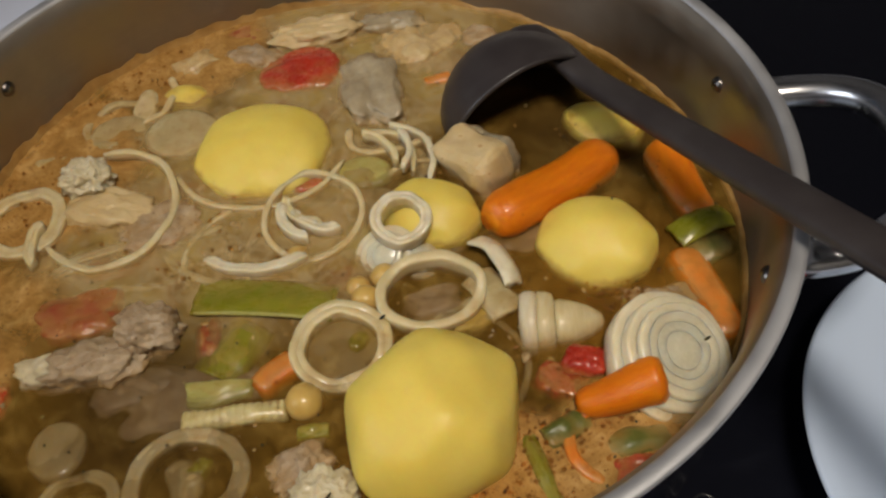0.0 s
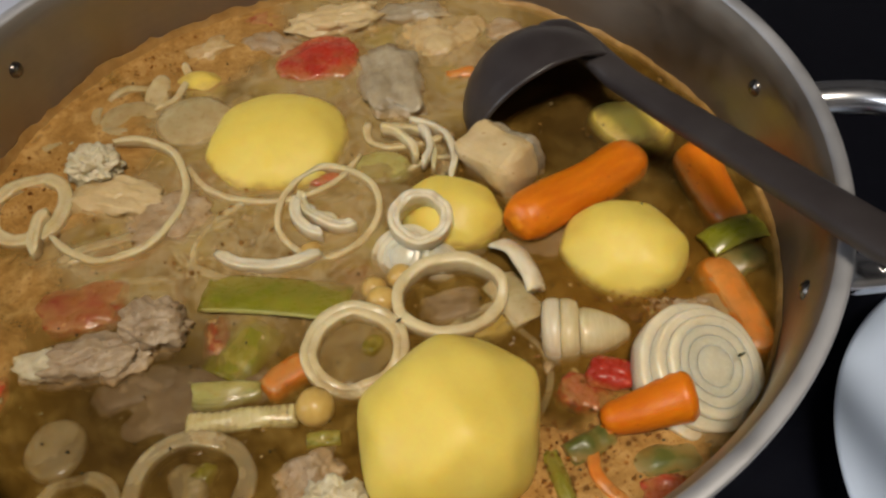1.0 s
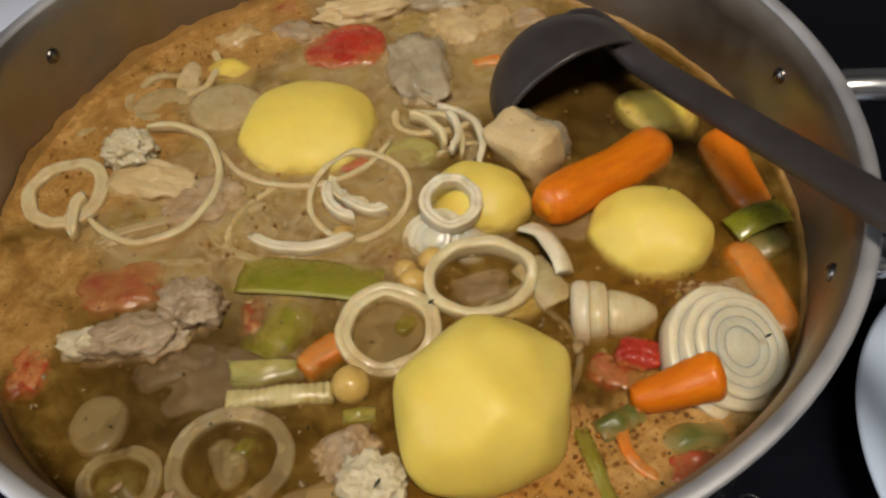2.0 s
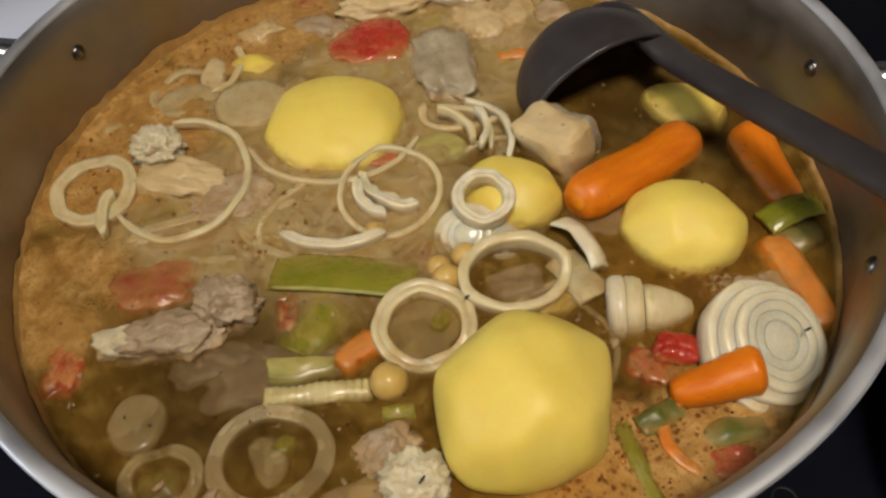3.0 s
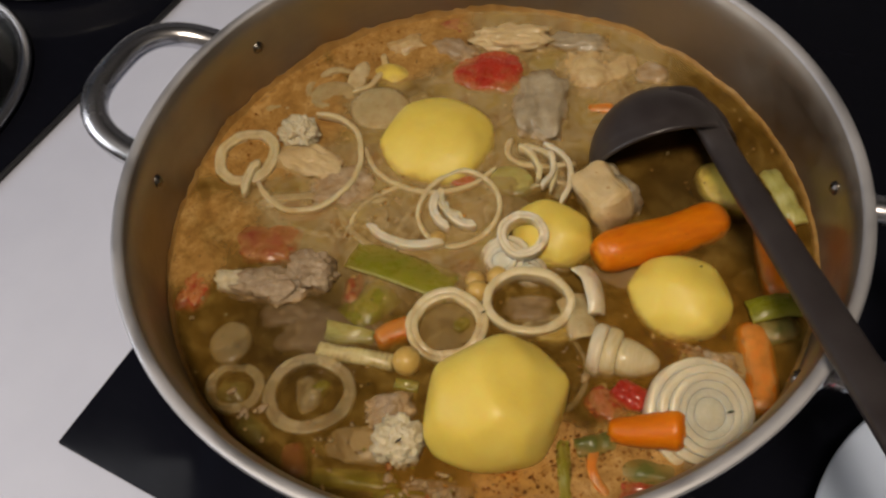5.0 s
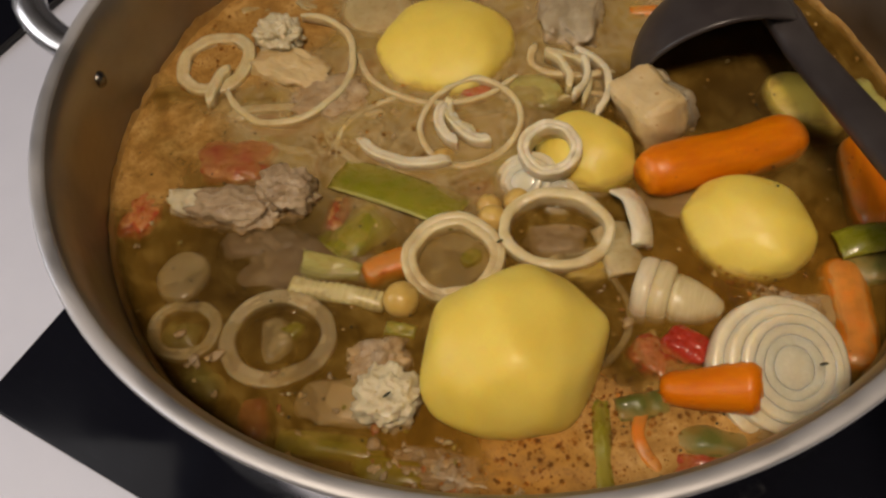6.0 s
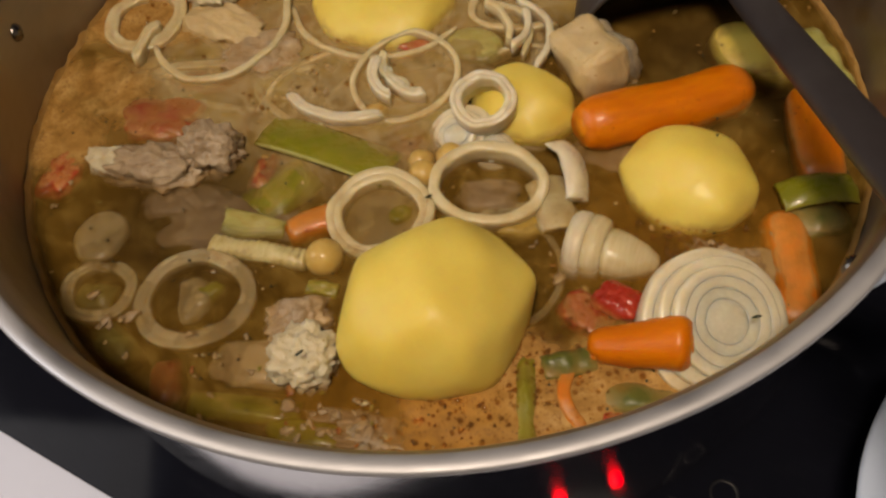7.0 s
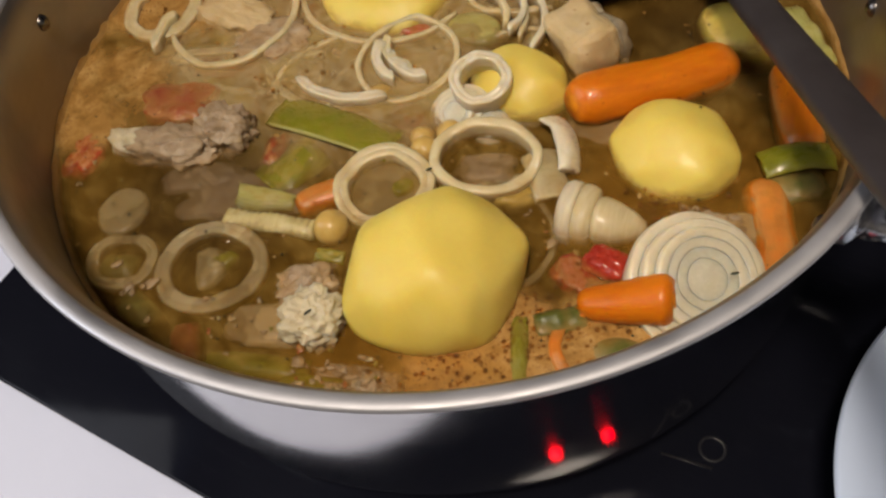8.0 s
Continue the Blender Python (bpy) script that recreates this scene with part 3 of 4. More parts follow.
# ---- the food ----
def potato(x, y, z, rx, ry, rz, turn, seed, mat, label, facets=40, hard=22.0):
    """A peeled potato: flat knife cuts with soft edges between them."""
    rnd = random.Random(seed)
    cuts = []
    for k in range(facets):
        h = 1 - 2 * (k + 0.5) / facets
        a = k * 2.39996 + rnd.uniform(-0.3, 0.3)
        q = math.sqrt(max(0, 1 - h * h))
        cuts.append((Vector((q * math.cos(a), q * math.sin(a), h + rnd.uniform(-0.1, 0.1))).normalized(), rnd.uniform(0.93, 1.02)))
    bm = bmesh.new()
    bmesh.ops.create_icosphere(bm, subdivisions=5, radius=1.0)
    for v in bm.verts:
        d = v.co.normalized()
        r = sum(max(0.0, d.dot(n) / h) ** hard for n, h in cuts) ** (-1 / hard)
        v.co = Vector((d.x * rx, d.y * ry, d.z * rz)) * r
    wobble(bm, 0.0004, 70, seed, 2)
    ob = part("potato", bm, mat, m=pose(x, y, z, 0, 0, turn))
    return tagged(ob, label, "potato", "potatoes in the stew")


def carrot(x, y, z, length, r0, r1, turn, dip, label, seed):
    ob = thing("carrot_piece", pose(x, y, z, 0, dip, turn), label, "carrot", "carrot pieces in the stew")
    n = 26
    path = [(-length / 2 + length * k / n, 0.016 * length * math.sin(k * 0.22 + seed), 0) for k in range(n + 1)]

    def rad(u):
        e = 1 - 0.30 * max(0.0, 1 - min(u, 1 - u) / 0.13) ** 2
        return (r0 + (r1 - r0) * u) * e

    bm = sweep(path, rad, rad, 20, 2.25)
    wobble(bm, 0.00045, 90, seed, 2)
    part("flesh", bm, CARROT, ob)
    for s, r in ((-1, r0), (1, r1)):
        part("core", lathe([(0, 0.0005), (r * 0.28, 0.0005), (r * 0.36, 0.0)], 20), CARROT_CORE, ob, "lighter round core", m=pose(s * length / 2, path[0 if s < 0 else -1][1], 0, 0, 90 * s, 0))
    return ob


def ring(x, y, z, ra, rb, wall, height, turn, tilt, seed, mat, label, arc=(0, 360), name="onion_ring", group="onion rings in the stew", rough=0.0016, lean=0.0, sink=0.0024):
    """A ring, or part of one, of onion: a flat cut top with fine lines between its layers, its sides leaning inwards below; ra and rb are its outer half-axes."""
    full = arc[1] - arc[0] >= 360
    sink = sink if full else sink - 0.0008
    n = 96 if full else max(24, int((arc[1] - arc[0]) / 4))
    layers = 2 if wall > 0.0045 else 1
    section = [(-0.10, -0.5), (-0.02, 0.0), (0.0, 0.30), (0.03, 0.44)]
    for k in range(layers):
        a, b, top = k / layers, (k + 1) / layers, 0.5 - 0.012 * ((k + seed) % 2)
        section += [(a + 0.10 / layers, top - 0.03), (a + 0.3 / layers, top), (b - 0.3 / layers, top), (b - 0.08 / layers, top - 0.03)]
        if k < layers - 1:
            section.append((b, top - 0.035))
    section += [(0.97, 0.42), (1.0, 0.28), (0.96, 0.0), (0.80, -0.5)]
    bm, rows = bmesh.new(), []
    for k in range(n if full else n + 1):
        u = k / n
        a = radians(arc[0] + (arc[1] - arc[0]) * u)
        q = Vector((math.cos(a), math.sin(a), seed * 1.7))
        w = 1 + 24 * rough * noise.noise(q * 1.3) + 9 * rough * noise.noise(q * 3.1)
        thin = 1 + 0.22 * noise.noise(q * 1.1 + Vector((0, 9, 0)))
        if not full:
            thin *= min(1, 0.40 + 8 * min(u, 1 - u)) ** 0.6
        rise = rough * 1.3 * noise.noise(q * 1.6 + Vector((5, 0, 0)))
        row = []
        for s, h in section:
            inset = 0.92 * wall * thin * (1 - s)
            row.append(bm.verts.new(((ra * w - inset) * math.cos(a), (rb * w - inset) * math.sin(a), height * h * min(1.0, 0.5 + 0.5 * thin) + rise)))
        rows.append(row)
    m = len(section)
    for a, b in list(zip(rows, rows[1:])) + ([(rows[-1], rows[0])] if full else []):
        for k in range(m):
            bm.faces.new((a[k], a[(k + 1) % m], b[(k + 1) % m], b[k]))
    if not full:
        bm.faces.new(rows[0])
        bm.faces.new(rows[-1])
    bmesh.ops.recalc_face_normals(bm, faces=bm.faces[:])
    wobble(bm, 0.00022, 170, seed, 2)
    ob = part(name, bm, mat, m=pose(x, y, z - sink, tilt, lean, turn))
    return tagged(ob, label, "onion", group)


def lump(name, x, y, z, rx, ry, rz, turn, seed, mat, label, category, group="", amount=0.25, scale=1.6, octaves=4, sub=4, tilt=0.0):
    """A torn, uneven piece."""
    bm = bmesh.new()
    bmesh.ops.create_icosphere(bm, subdivisions=sub, radius=1.0)
    off = Vector((seed * 2.3, seed * 0.7, seed * 1.9))
    for v in bm.verts:
        d, a, s = 0.0, amount, scale
        for _ in range(octaves):
            d += a * noise.noise(v.co.normalized() * s + off)
            a, s = a * 0.55, s * 2.2
        q = v.co.normalized()
        k = (abs(q.x) ** 3.2 + abs(q.y) ** 3.2 + abs(q.z) ** 3.2) ** (-1 / 3.2)
        v.co = Vector((q.x * k * rx, q.y * k * ry, q.z * k * rz)) * (0.92 + 0.62 * d)
    ob = part(name, bm, mat, m=pose(x, y, z, tilt, 0, turn))
    return tagged(ob, label, category, group)


def strip(name, x, y, z, length, width, thick, turn, seed, mat, label, category, group="", bend=0.0, ridges=0, roll=0.0, dip=0.0, taper=0.0, arch=0.10):
    """A flat piece of leek, celery or pepper, bent along its length, with ribs along it."""
    bm = bmesh.new()
    nu, nv = 26, 14
    grid = {}
    for side in (1, -1):
        for i in range(nu + 1):
            for j in range(nv + 1):
                u, v = i / nu - 0.5, j / nv - 0.5
                q = Vector((u * 3, v * 2, seed))
                ed = 1 + 0.06 * noise.noise(q * 2)
                px, py = length * u * (1 + 0.05 * noise.noise(Vector((v * 4, seed, 1)))), width * v * ed * (1 - taper * (u + 0.5))
                pz = bend * (1 - 4 * u * u) + 0.35 * thick * noise.noise(q) + side * thick / 2 * (1 - 0.7 * (2 * abs(v)) ** 4)
                pz -= width * arch * (4 * v * v)
                if ridges:
                    pz += side * thick * 0.10 * math.cos(2 * math.pi * ridges * u)
                grid[side, i, j] = bm.verts.new((px, py, pz))
    for side in (1, -1):
        for i in range(nu):
            for j in range(nv):
                bm.faces.new((grid[side, i, j], grid[side, i + 1, j], grid[side, i + 1, j + 1], grid[side, i, j + 1]))
    edge = [(i, 0) for i in range(nu)] + [(nu, j) for j in range(nv)] + [(i, nv) for i in range(nu, 0, -1)] + [(0, j) for j in range(nv, 0, -1)]
    for a, b in zip(edge, edge[1:] + edge[:1]):
        bm.faces.new((grid[(1, *a)], grid[(1, *b)], grid[(-1, *b)], grid[(-1, *a)]))
    bmesh.ops.recalc_face_normals(bm, faces=bm.faces[:])
    ob = part(name, bm, mat, m=pose(x, y, z, roll, dip, turn))
    return tagged(ob, label, category, group)


def gather(name, label, category, group, parts):
    """One thing out of pieces that hang together: parts is rows of (part's name, object, part's label)."""
    first = parts[0][1].matrix_basis.translation.copy()
    ob = thing(name, pose(first.x, first.y, first.z), label, category, group)
    for part_name, piece, note in parts:
        for key in ("label", "category", "group"):
            if key in piece:
                del piece[key]
        piece.name = part_name
        piece.parent = ob
        piece.matrix_basis = Matrix.Translation(-first) @ piece.matrix_basis
        if note:
            piece["label"] = note
    return ob


def chickpea(x, y, z, r, turn, seed):
    bm = bmesh.new()
    bmesh.ops.create_icosphere(bm, subdivisions=3, radius=r)
    for v in bm.verts:
        d = v.co.normalized()
        v.co *= 1 + 0.16 * max(0, d.x) ** 6 - 0.10 * math.exp(-((d.y / 0.16) ** 2)) * max(0, d.x + 0.3)
    wobble(bm, 0.0003, 150, seed, 2)
    return tagged(part("chickpea", bm, CHICK, m=pose(x, y, z, 20, 0, turn)), "pale yellow cooked chickpea floating in the broth", "chickpea", "chickpeas in the stew")


def potatoes():
    potato(0.0322, -0.0945, ZS + 0.0080, 0.0318, 0.0290, 0.0255, 55, 8, POTATO, "large peeled yellow potato with knife facets, floating", 46, 24.0)
    potato(-0.0385, 0.0470, ZS + 0.001, 0.0312, 0.0310, 0.0135, 5, 11, POTATO, "peeled pale yellow potato half out of the broth", 40, 18.0)
    potato(0.0985, -0.0195, ZS + 0.001, 0.0238, 0.0215, 0.0180, -10, 17, POTATO, "peeled yellow potato beside the carrots")
    potato(0.0340, 0.0020, ZS - 0.001, 0.0215, 0.0185, 0.0155, -20, 23, POTATO, "yellow potato piece under a small onion ring")
    potato(-0.0800, 0.0880, ZS - 0.0045, 0.0140, 0.0120, 0.0100, 0, 29, POTATO, "yellow potato piece sunk in the foam")
    potato(0.1130, 0.0520, ZS - 0.0045, 0.0200, 0.0150, 0.0130, -30, 31, POTATO, "yellow potato piece sunk under the ladle")
    potato(0.0590, -0.0440, ZS - 0.012, 0.0170, 0.0140, 0.0120, 30, 37, POTATO_PALE, "yellow potato piece sunk between the onions")


def carrots():
    carrot(0.0850, 0.0105, ZS + 0.0045, 0.068, 0.0096, 0.0104, 40, 8, "thick orange carrot piece with cut ends", 1)
    carrot(0.1385, 0.0140, ZS - 0.001, 0.042, 0.0098, 0.0082, -80, 4, "orange carrot piece half under the ladle", 2)
    carrot(0.0950, -0.0893, ZS + 0.0082, 0.030, 0.0048, 0.0088, 8, -14, "short orange carrot end by the onion", 3)
    carrot(0.1360, -0.0440, ZS - 0.0048, 0.044, 0.0088, 0.0086, -80, 0, "orange carrot piece sunk by the pot's wall", 4)
    carrot(-0.0235, -0.0695, ZS - 0.0030, 0.018, 0.0062, 0.0068, 40, 0, "small orange carrot end sunk by a ring", 5)
    carrot(0.0400, 0.0895, ZS - 0.001, 0.014, 0.0040, 0.0046, 15, 0, "small orange carrot scrap near the ladle", 6)


def tomatoes():
    g = "tomato pieces in the stew"
    for x, y, z, rx, ry, rz, turn, mat, label in (
        (-0.0259, 0.1030, -0.0006, 0.0230, 0.0170, 0.0080, 2, TOMATO, "soft red tomato wedge by the grey meat"),
        (-0.0575, 0.1335, 0.000, 0.0130, 0.0105, 0.0060, 17, TOMATO_DULL, "dull red tomato piece at the pot's wall"),
        (-0.1000, -0.0385, 0.000, 0.0185, 0.0120, 0.0070, 8, TOMATO_DULL, "dull red tomato piece behind the meat bone"),
        (-0.1265, -0.0710, -0.001, 0.0085, 0.0140, 0.0055, 8, TOMATO, "red tomato scrap at the pot's wall"),
        (-0.0500, -0.0530, 0.000, 0.0060, 0.0110, 0.0055, 10, TOMATO_DULL, "dark red tomato scrap beside the leek"),
        (0.0855, -0.0735, 0.003, 0.0085, 0.0065, 0.0060, -10, TOMATO, "bright red tomato piece by the onion"),
        (0.0770, -0.0795, 0.000, 0.0095, 0.0080, 0.0045, -30, TOMATO, "crushed red tomato pulp in the foam"),
        (0.0965, -0.1150, 0.0015, 0.0090, 0.0062, 0.0040, 6, TOMATO, "small red tomato scrap near the wall"),
        (-0.0445, -0.1385, 0.000, 0.0060, 0.0085, 0.0040, 27, TOMATO_DULL, "red tomato scrap near the front wall"),
        (-0.0660, -0.0190, -0.0005, 0.0100, 0.0090, 0.0045, 20, TOMATO_DULL, "sunken red tomato scrap under the onions"),
        (-0.0175, 0.0235, 0.002, 0.0075, 0.0040, 0.0030, 15, TOMATO, "thin red tomato skin among onion rings"),
    ):
        lump("tomato_piece", x, y, ZS + z - (0.0026 if mat is TOMATO_DULL else 0.0010), rx, ry, rz, turn, x * 100 + 3, mat, label, "tomato", g, 0.30, 1.2, 3, 5)


def onions():
    r = ring
    r(0.0000, -0.0605, ZS + 0.003, 0.0190, 0.0186, 0.0066, 0.0085, 15, 6, 1, ONION, "pale onion ring floating flat beside the potato")
    r(0.0325, -0.0400, ZS + 0.0045, 0.0212, 0.0170, 0.0044, 0.0110, 12, 8, 2, ONION, "wide pale onion ring with broth inside")
    r(0.0225, -0.0105, ZS + 0.0145, 0.0124, 0.0116, 0.0048, 0.0095, 14, 14, 3, ONION_WHITE, "small white onion ring lying on a potato")
    r(-0.0500, -0.1085, ZS + 0.0008, 0.0210, 0.0192, 0.0064, 0.0060, 20, 3, 4, ONION, "large sodden onion ring lying in the broth")
    r(-0.0835, -0.1150, ZS + 0.0008, 0.0136, 0.0126, 0.0050, 0.0060, 16, 0, 5, ONION_GREY, "small sodden onion ring with green inside")
    r(-0.1350, 0.0095, ZS + 0.0042, 0.0180, 0.0195, 0.0068, 0.0070, 14, 1, 6, ONION, "pale onion ring near the foamy wall")
    r(-0.0142, 0.0045, ZS + 0.0042, 0.0212, 0.0240, 0.0028, 0.0060, 0, 4, 7, ONION, "thin wide onion ring round a curled piece")
    r(-0.0395, 0.0430, ZS + 0.003, 0.0380, 0.0345, 0.0030, 0.0060, 0, 0, 8, ONION, "thin onion ring arc in front of a potato", (200, 345), "onion_strip")
    r(-0.1000, 0.0145, ZS + 0.0045, 0.0290, 0.0340, 0.0034, 0.0060, 8, 3, 9, ONION, "large thin onion ring, half sunk", (-150, 100), "onion_strip")
    r(-0.0345, 0.0010, ZS + 0.0035, 0.0300, 0.0270, 0.0052, 0.0070, 0, 0, 10, ONION_WHITE, "white onion arc over the leek", (222, 312), "onion_strip")
    r(-0.0330, -0.0150, ZS + 0.002, 0.0330, 0.0300, 0.0030, 0.0050, 0, 0, 11, ONION, "thin onion arc over the tomato", (115, 205), "onion_strip")
    r(-0.1200, 0.0050, ZS + 0.001, 0.0200, 0.0260, 0.0045, 0.0060, 20, 0, 12, ONION, "pale onion strip half in foam", (235, 305), "onion_strip")
    r(-0.1180, -0.0050, ZS + 0.005, 0.0120, 0.0160, 0.0050, 0.0080, 10, 0, 13, ONION, "short curved onion piece on edge", (120, 220), "onion_strip")
    for k, (dx, dy, a0, a1, rr) in enumerate(((0, 0, 10, 120, 0.021), (0.004, -0.002, 0, 105, 0.025), (-0.005, -0.001, 25, 110, 0.018), (0.002, 0.004, -10, 75, 0.017))):
        r(0.008 + dx, 0.030 + dy, ZS + 0.005 + 0.001 * k, rr, rr * 1.1, 0.0030, 0.0065, -25, 0, 14 + k, ONION_WHITE if k % 2 else ONION, "feathery white onion strip in a bunch", (a0, a1), "onion_strip")
    r(0.0470, -0.0690, ZS + 0.000, 0.0200, 0.0230, 0.0024, 0.0040, 16, 0, 20, ONION_GREY, "thin sunken onion ring beside the potato", (-100, 140), "onion_strip")
    r(0.0350, 0.0180, ZS + 0.002, 0.0240, 0.0170, 0.0024, 0.0050, 0, 0, 21, ONION, "thin onion arc behind a potato piece", (20, 165), "onion_strip")
    for k, (x, y, ra, rb, a0, a1) in enumerate(((-0.085, -0.012, 0.030, 0.016, 190, 330), (-0.095, 0.050, 0.022, 0.018, 20, 150), (-0.060, 0.020, 0.030, 0.020, 170, 260), (0.000, 0.060, 0.022, 0.014, 10, 130),
                                               (-0.030, -0.012, 0.020, 0.012, 20, 170), (-0.118, -0.050, 0.016, 0.012, 30, 160), (0.052, -0.060, 0.020, 0.026, -60, 60))):
        r(x, y, ZS + 0.0012, ra, rb, 0.0030, 0.0034, 20 * k, 0, 50 + k, ONION_GREY if k % 2 else ONION, "thin limp onion strip just under the surface", (a0, a1), "onion_strip")
    r(-0.1080, 0.0700, ZS + 0.0022, 0.0170, 0.0150, 0.0040, 0.0060, 30, 0, 31, ONION_GREY, "sodden onion ring drowned in orange foam", (-20, 250), "onion_strip")
    r(-0.0960, 0.0860, ZS + 0.0026, 0.0120, 0.0180, 0.0042, 0.0060, -10, 0, 32, ONION, "pale onion arc beside a sunken potato piece", (-80, 80), "onion_strip")
    r(-0.1330, 0.0420, ZS + 0.0020, 0.0110, 0.0090, 0.0040, 0.0050, 15, 0, 33, ONION_GREY, "soft onion scrap in the foam by the wall", (40, 220), "onion_strip")
    r(-0.0450, -0.0120, ZS + 0.0024, 0.0300, 0.0180, 0.0040, 0.0050, -12, 0, 34, ONION, "limp onion strip drifting across the broth", (200, 300), "onion_strip")
    r(-0.0880, -0.0180, ZS + 0.0024, 0.0340, 0.0140, 0.0046, 0.0050, 14, 0, 35, ONION_GREY, "long limp onion strip behind the tomato", (30, 150), "onion_strip")
    r(0.0200, 0.0560, ZS + 0.0022, 0.0240, 0.0160, 0.0034, 0.0050, 20, 0, 36, ONION, "limp onion strip beside the ladle", (150, 300), "onion_strip")
    # curled piece inside the thin ring
    for k, (dx, dy, t) in enumerate(((0, 0, 60), (0.005, -0.004, 75), (-0.003, -0.006, 45))):
        r(-0.0150 + dx, 0.0060 + dy, ZS + 0.005, 0.0090, 0.0130, 0.0048, 0.0085, t, 0, 24 + k, ONION_WHITE if k else ONION, "thick white curled onion piece", (90, 230), "onion_piece")
    # flat slices
    for x, y, z, a, b, t, mat, label in ((0.0000, -0.0605, -0.0012, 0.0142, 0.0138, 0, ONION_GREY, "speckled translucent onion slice inside a ring"),
                                         (-0.0957, -0.0945, 0.0002, 0.0100, 0.0112, 0, ONION_GREY, "round translucent onion slice in dark broth"),
                                         (-0.0768, 0.0605, 0.0032, 0.0175, 0.0160, 10, ONION_GREY, "greyish onion slice beside the potato"),
                                         (0.0064, 0.0290, 0.002, 0.0125, 0.0095, 0, LEEK_PALE, "pale green leek slice"),
                                         (-0.1060, 0.0640, 0.0022, 0.0150, 0.0120, 20, ONION_GREY, "sunken onion slice in the orange foam"),
                                         (-0.0980, 0.0800, 0.0025, 0.0060, 0.0140, 0, ONION, "pale onion piece on edge in the foam")):
        bm = lathe([(0, 0.0018), (0.6, 0.0020), (0.86, 0.0017), (1.0, 0.0002), (0.94, -0.0018), (0, -0.002)], 40)
        for v in bm.verts:
            v.co.x *= a
            v.co.y *= b
        wobble(bm, 0.0006, 130, x * 50, 3)
        tagged(part("onion_slice", bm, mat, m=pose(x, y, ZS + z - 0.0010, 4, 3, t)), label, "onion", "onion slices in the stew")


def onion_stack(name, x, y, z, radius, heights, turn, tilt, lean, seed, label, squash=1.0):
    """A cut onion: shells one within the other, each cut off at its own height."""
    ob = thing(name, pose(x, y, z, tilt, lean, turn), label, "onion", "cut onions in the stew")
    layers, low = len(heights), 0.010
    for k, h in enumerate(heights):
        r = radius * (1 - 0.86 * k / layers)
        inner = radius * (1 - 0.86 * (k + 1) / layers) if k < layers - 1 else 0.0
        e = 0.0010 if k == 0 or h - heights[k - 1] > 0.001 else 0.00005
        prof = [(r * 0.72, -low), (r * 0.94, -low * 0.5), (r, 0.0), (r, h - e), (r - e * 0.3, h - e * 0.3), (r - e, h)]
        prof += [(inner + 0.0004, h), (inner, h - 0.00005), (inner, -low * 0.5)] if inner > 0.001 else [(0, h + 0.0003)]
        bm = lathe(prof, 110)
        for v in bm.verts:
            v.co.y *= squash
            v.co.x += 0.0009 * noise.noise(v.co * 90 + Vector((seed, 0, 0)))
            v.co.y += 0.0009 * noise.noise(v.co * 80 + Vector((0, seed, 4)))
            v.co.z += 0.0010 * noise.noise(v.co * 60 + Vector((seed, 0, 0)))
        part("layer", bm, ONION_FACE if k >= layers - 2 else ONION_WHITE, ob)
    return ob


def onion_bulb(x, y, z, turn, dip, seed, size, label):
    """An onion chunk on its side: two stepped outer shells and a core that runs to a blunt tip."""
    ob = thing("onion_chunk", pose(x, y, z, 0, dip, turn), label, "onion", "cut onions in the stew")
    rows = (("shell", ONION_WHITE, ((0, -0.0002), (0.006, 0.0), (0.0112, 0.0006), (0.0126, 0.0022), (0.0129, 0.0048), (0.0126, 0.0060), (0.0118, 0.0066), (0, 0.0066))),
            ("shell", ONION, ((0, 0.0067), (0.0116, 0.0067), (0.0121, 0.0072), (0.0120, 0.0100), (0.0110, 0.0124), (0.0088, 0.0132), (0, 0.0132))),
            ("core", ONION, ((0, 0.0133), (0.0086, 0.0133), (0.0090, 0.0150), (0.0082, 0.0195), (0.0060, 0.0255), (0.0030, 0.0300), (0, 0.0310))))
    for k, (name, mat, prof) in enumerate(rows):
        bm = lathe([(r * size, h * size) for r, h in prof], 72)
        for v in bm.verts:
            v.co.x += 0.0022 * noise.noise(v.co * 45 + Vector((seed, k, 0)))
            v.co.y += 0.0022 * noise.noise(v.co * 50 + Vector((k, seed, 4)))
        part(name, bm, mat, ob)
    return ob


def onion_halves():
    onion_stack("onion_half", 0.1145, -0.0745, ZS + 0.0036, 0.0238, (0.0040, 0.0082, 0.0108, 0.01082, 0.0108, 0.01082), 10, 20, 18, 1, "large white onion half with rings, cut face up")
    onion_bulb(0.0650, -0.0540, ZS - 0.0016, -4, 84, 3, 1.0, "white onion chunk lying on its side by the potato")
    onion_stack("onion_chunk", 0.0165, -0.0185, ZS + 0.0005, 0.0130, (0.0030, 0.0052, 0.0072, 0.0073), 0, 30, -12, 4, "white onion stub under a small ring", 0.95)
    onion_stack("onion_chunk", 0.0290, -0.0215, ZS - 0.0010, 0.0080, (0.0040, 0.0058, 0.0060), 0, 10, 10, 6, "small white onion stub by the potato")
    strip("onion_wedge", 0.0590, -0.0270, ZS + 0.005, 0.0250, 0.0125, 0.0036, -62, 6, ONION_WHITE, "white onion slice standing against the carrot", "onion", "cut onions in the stew", 0.003, 0, -35, 0, 0.25)
    strip("onion_wedge", 0.0560, -0.0405, ZS + 0.002, 0.0220, 0.0140, 0.0030, -60, 7, ONION_GREY, "soft onion slice half under the surface", "onion", "cut onions in the stew", 0.002)


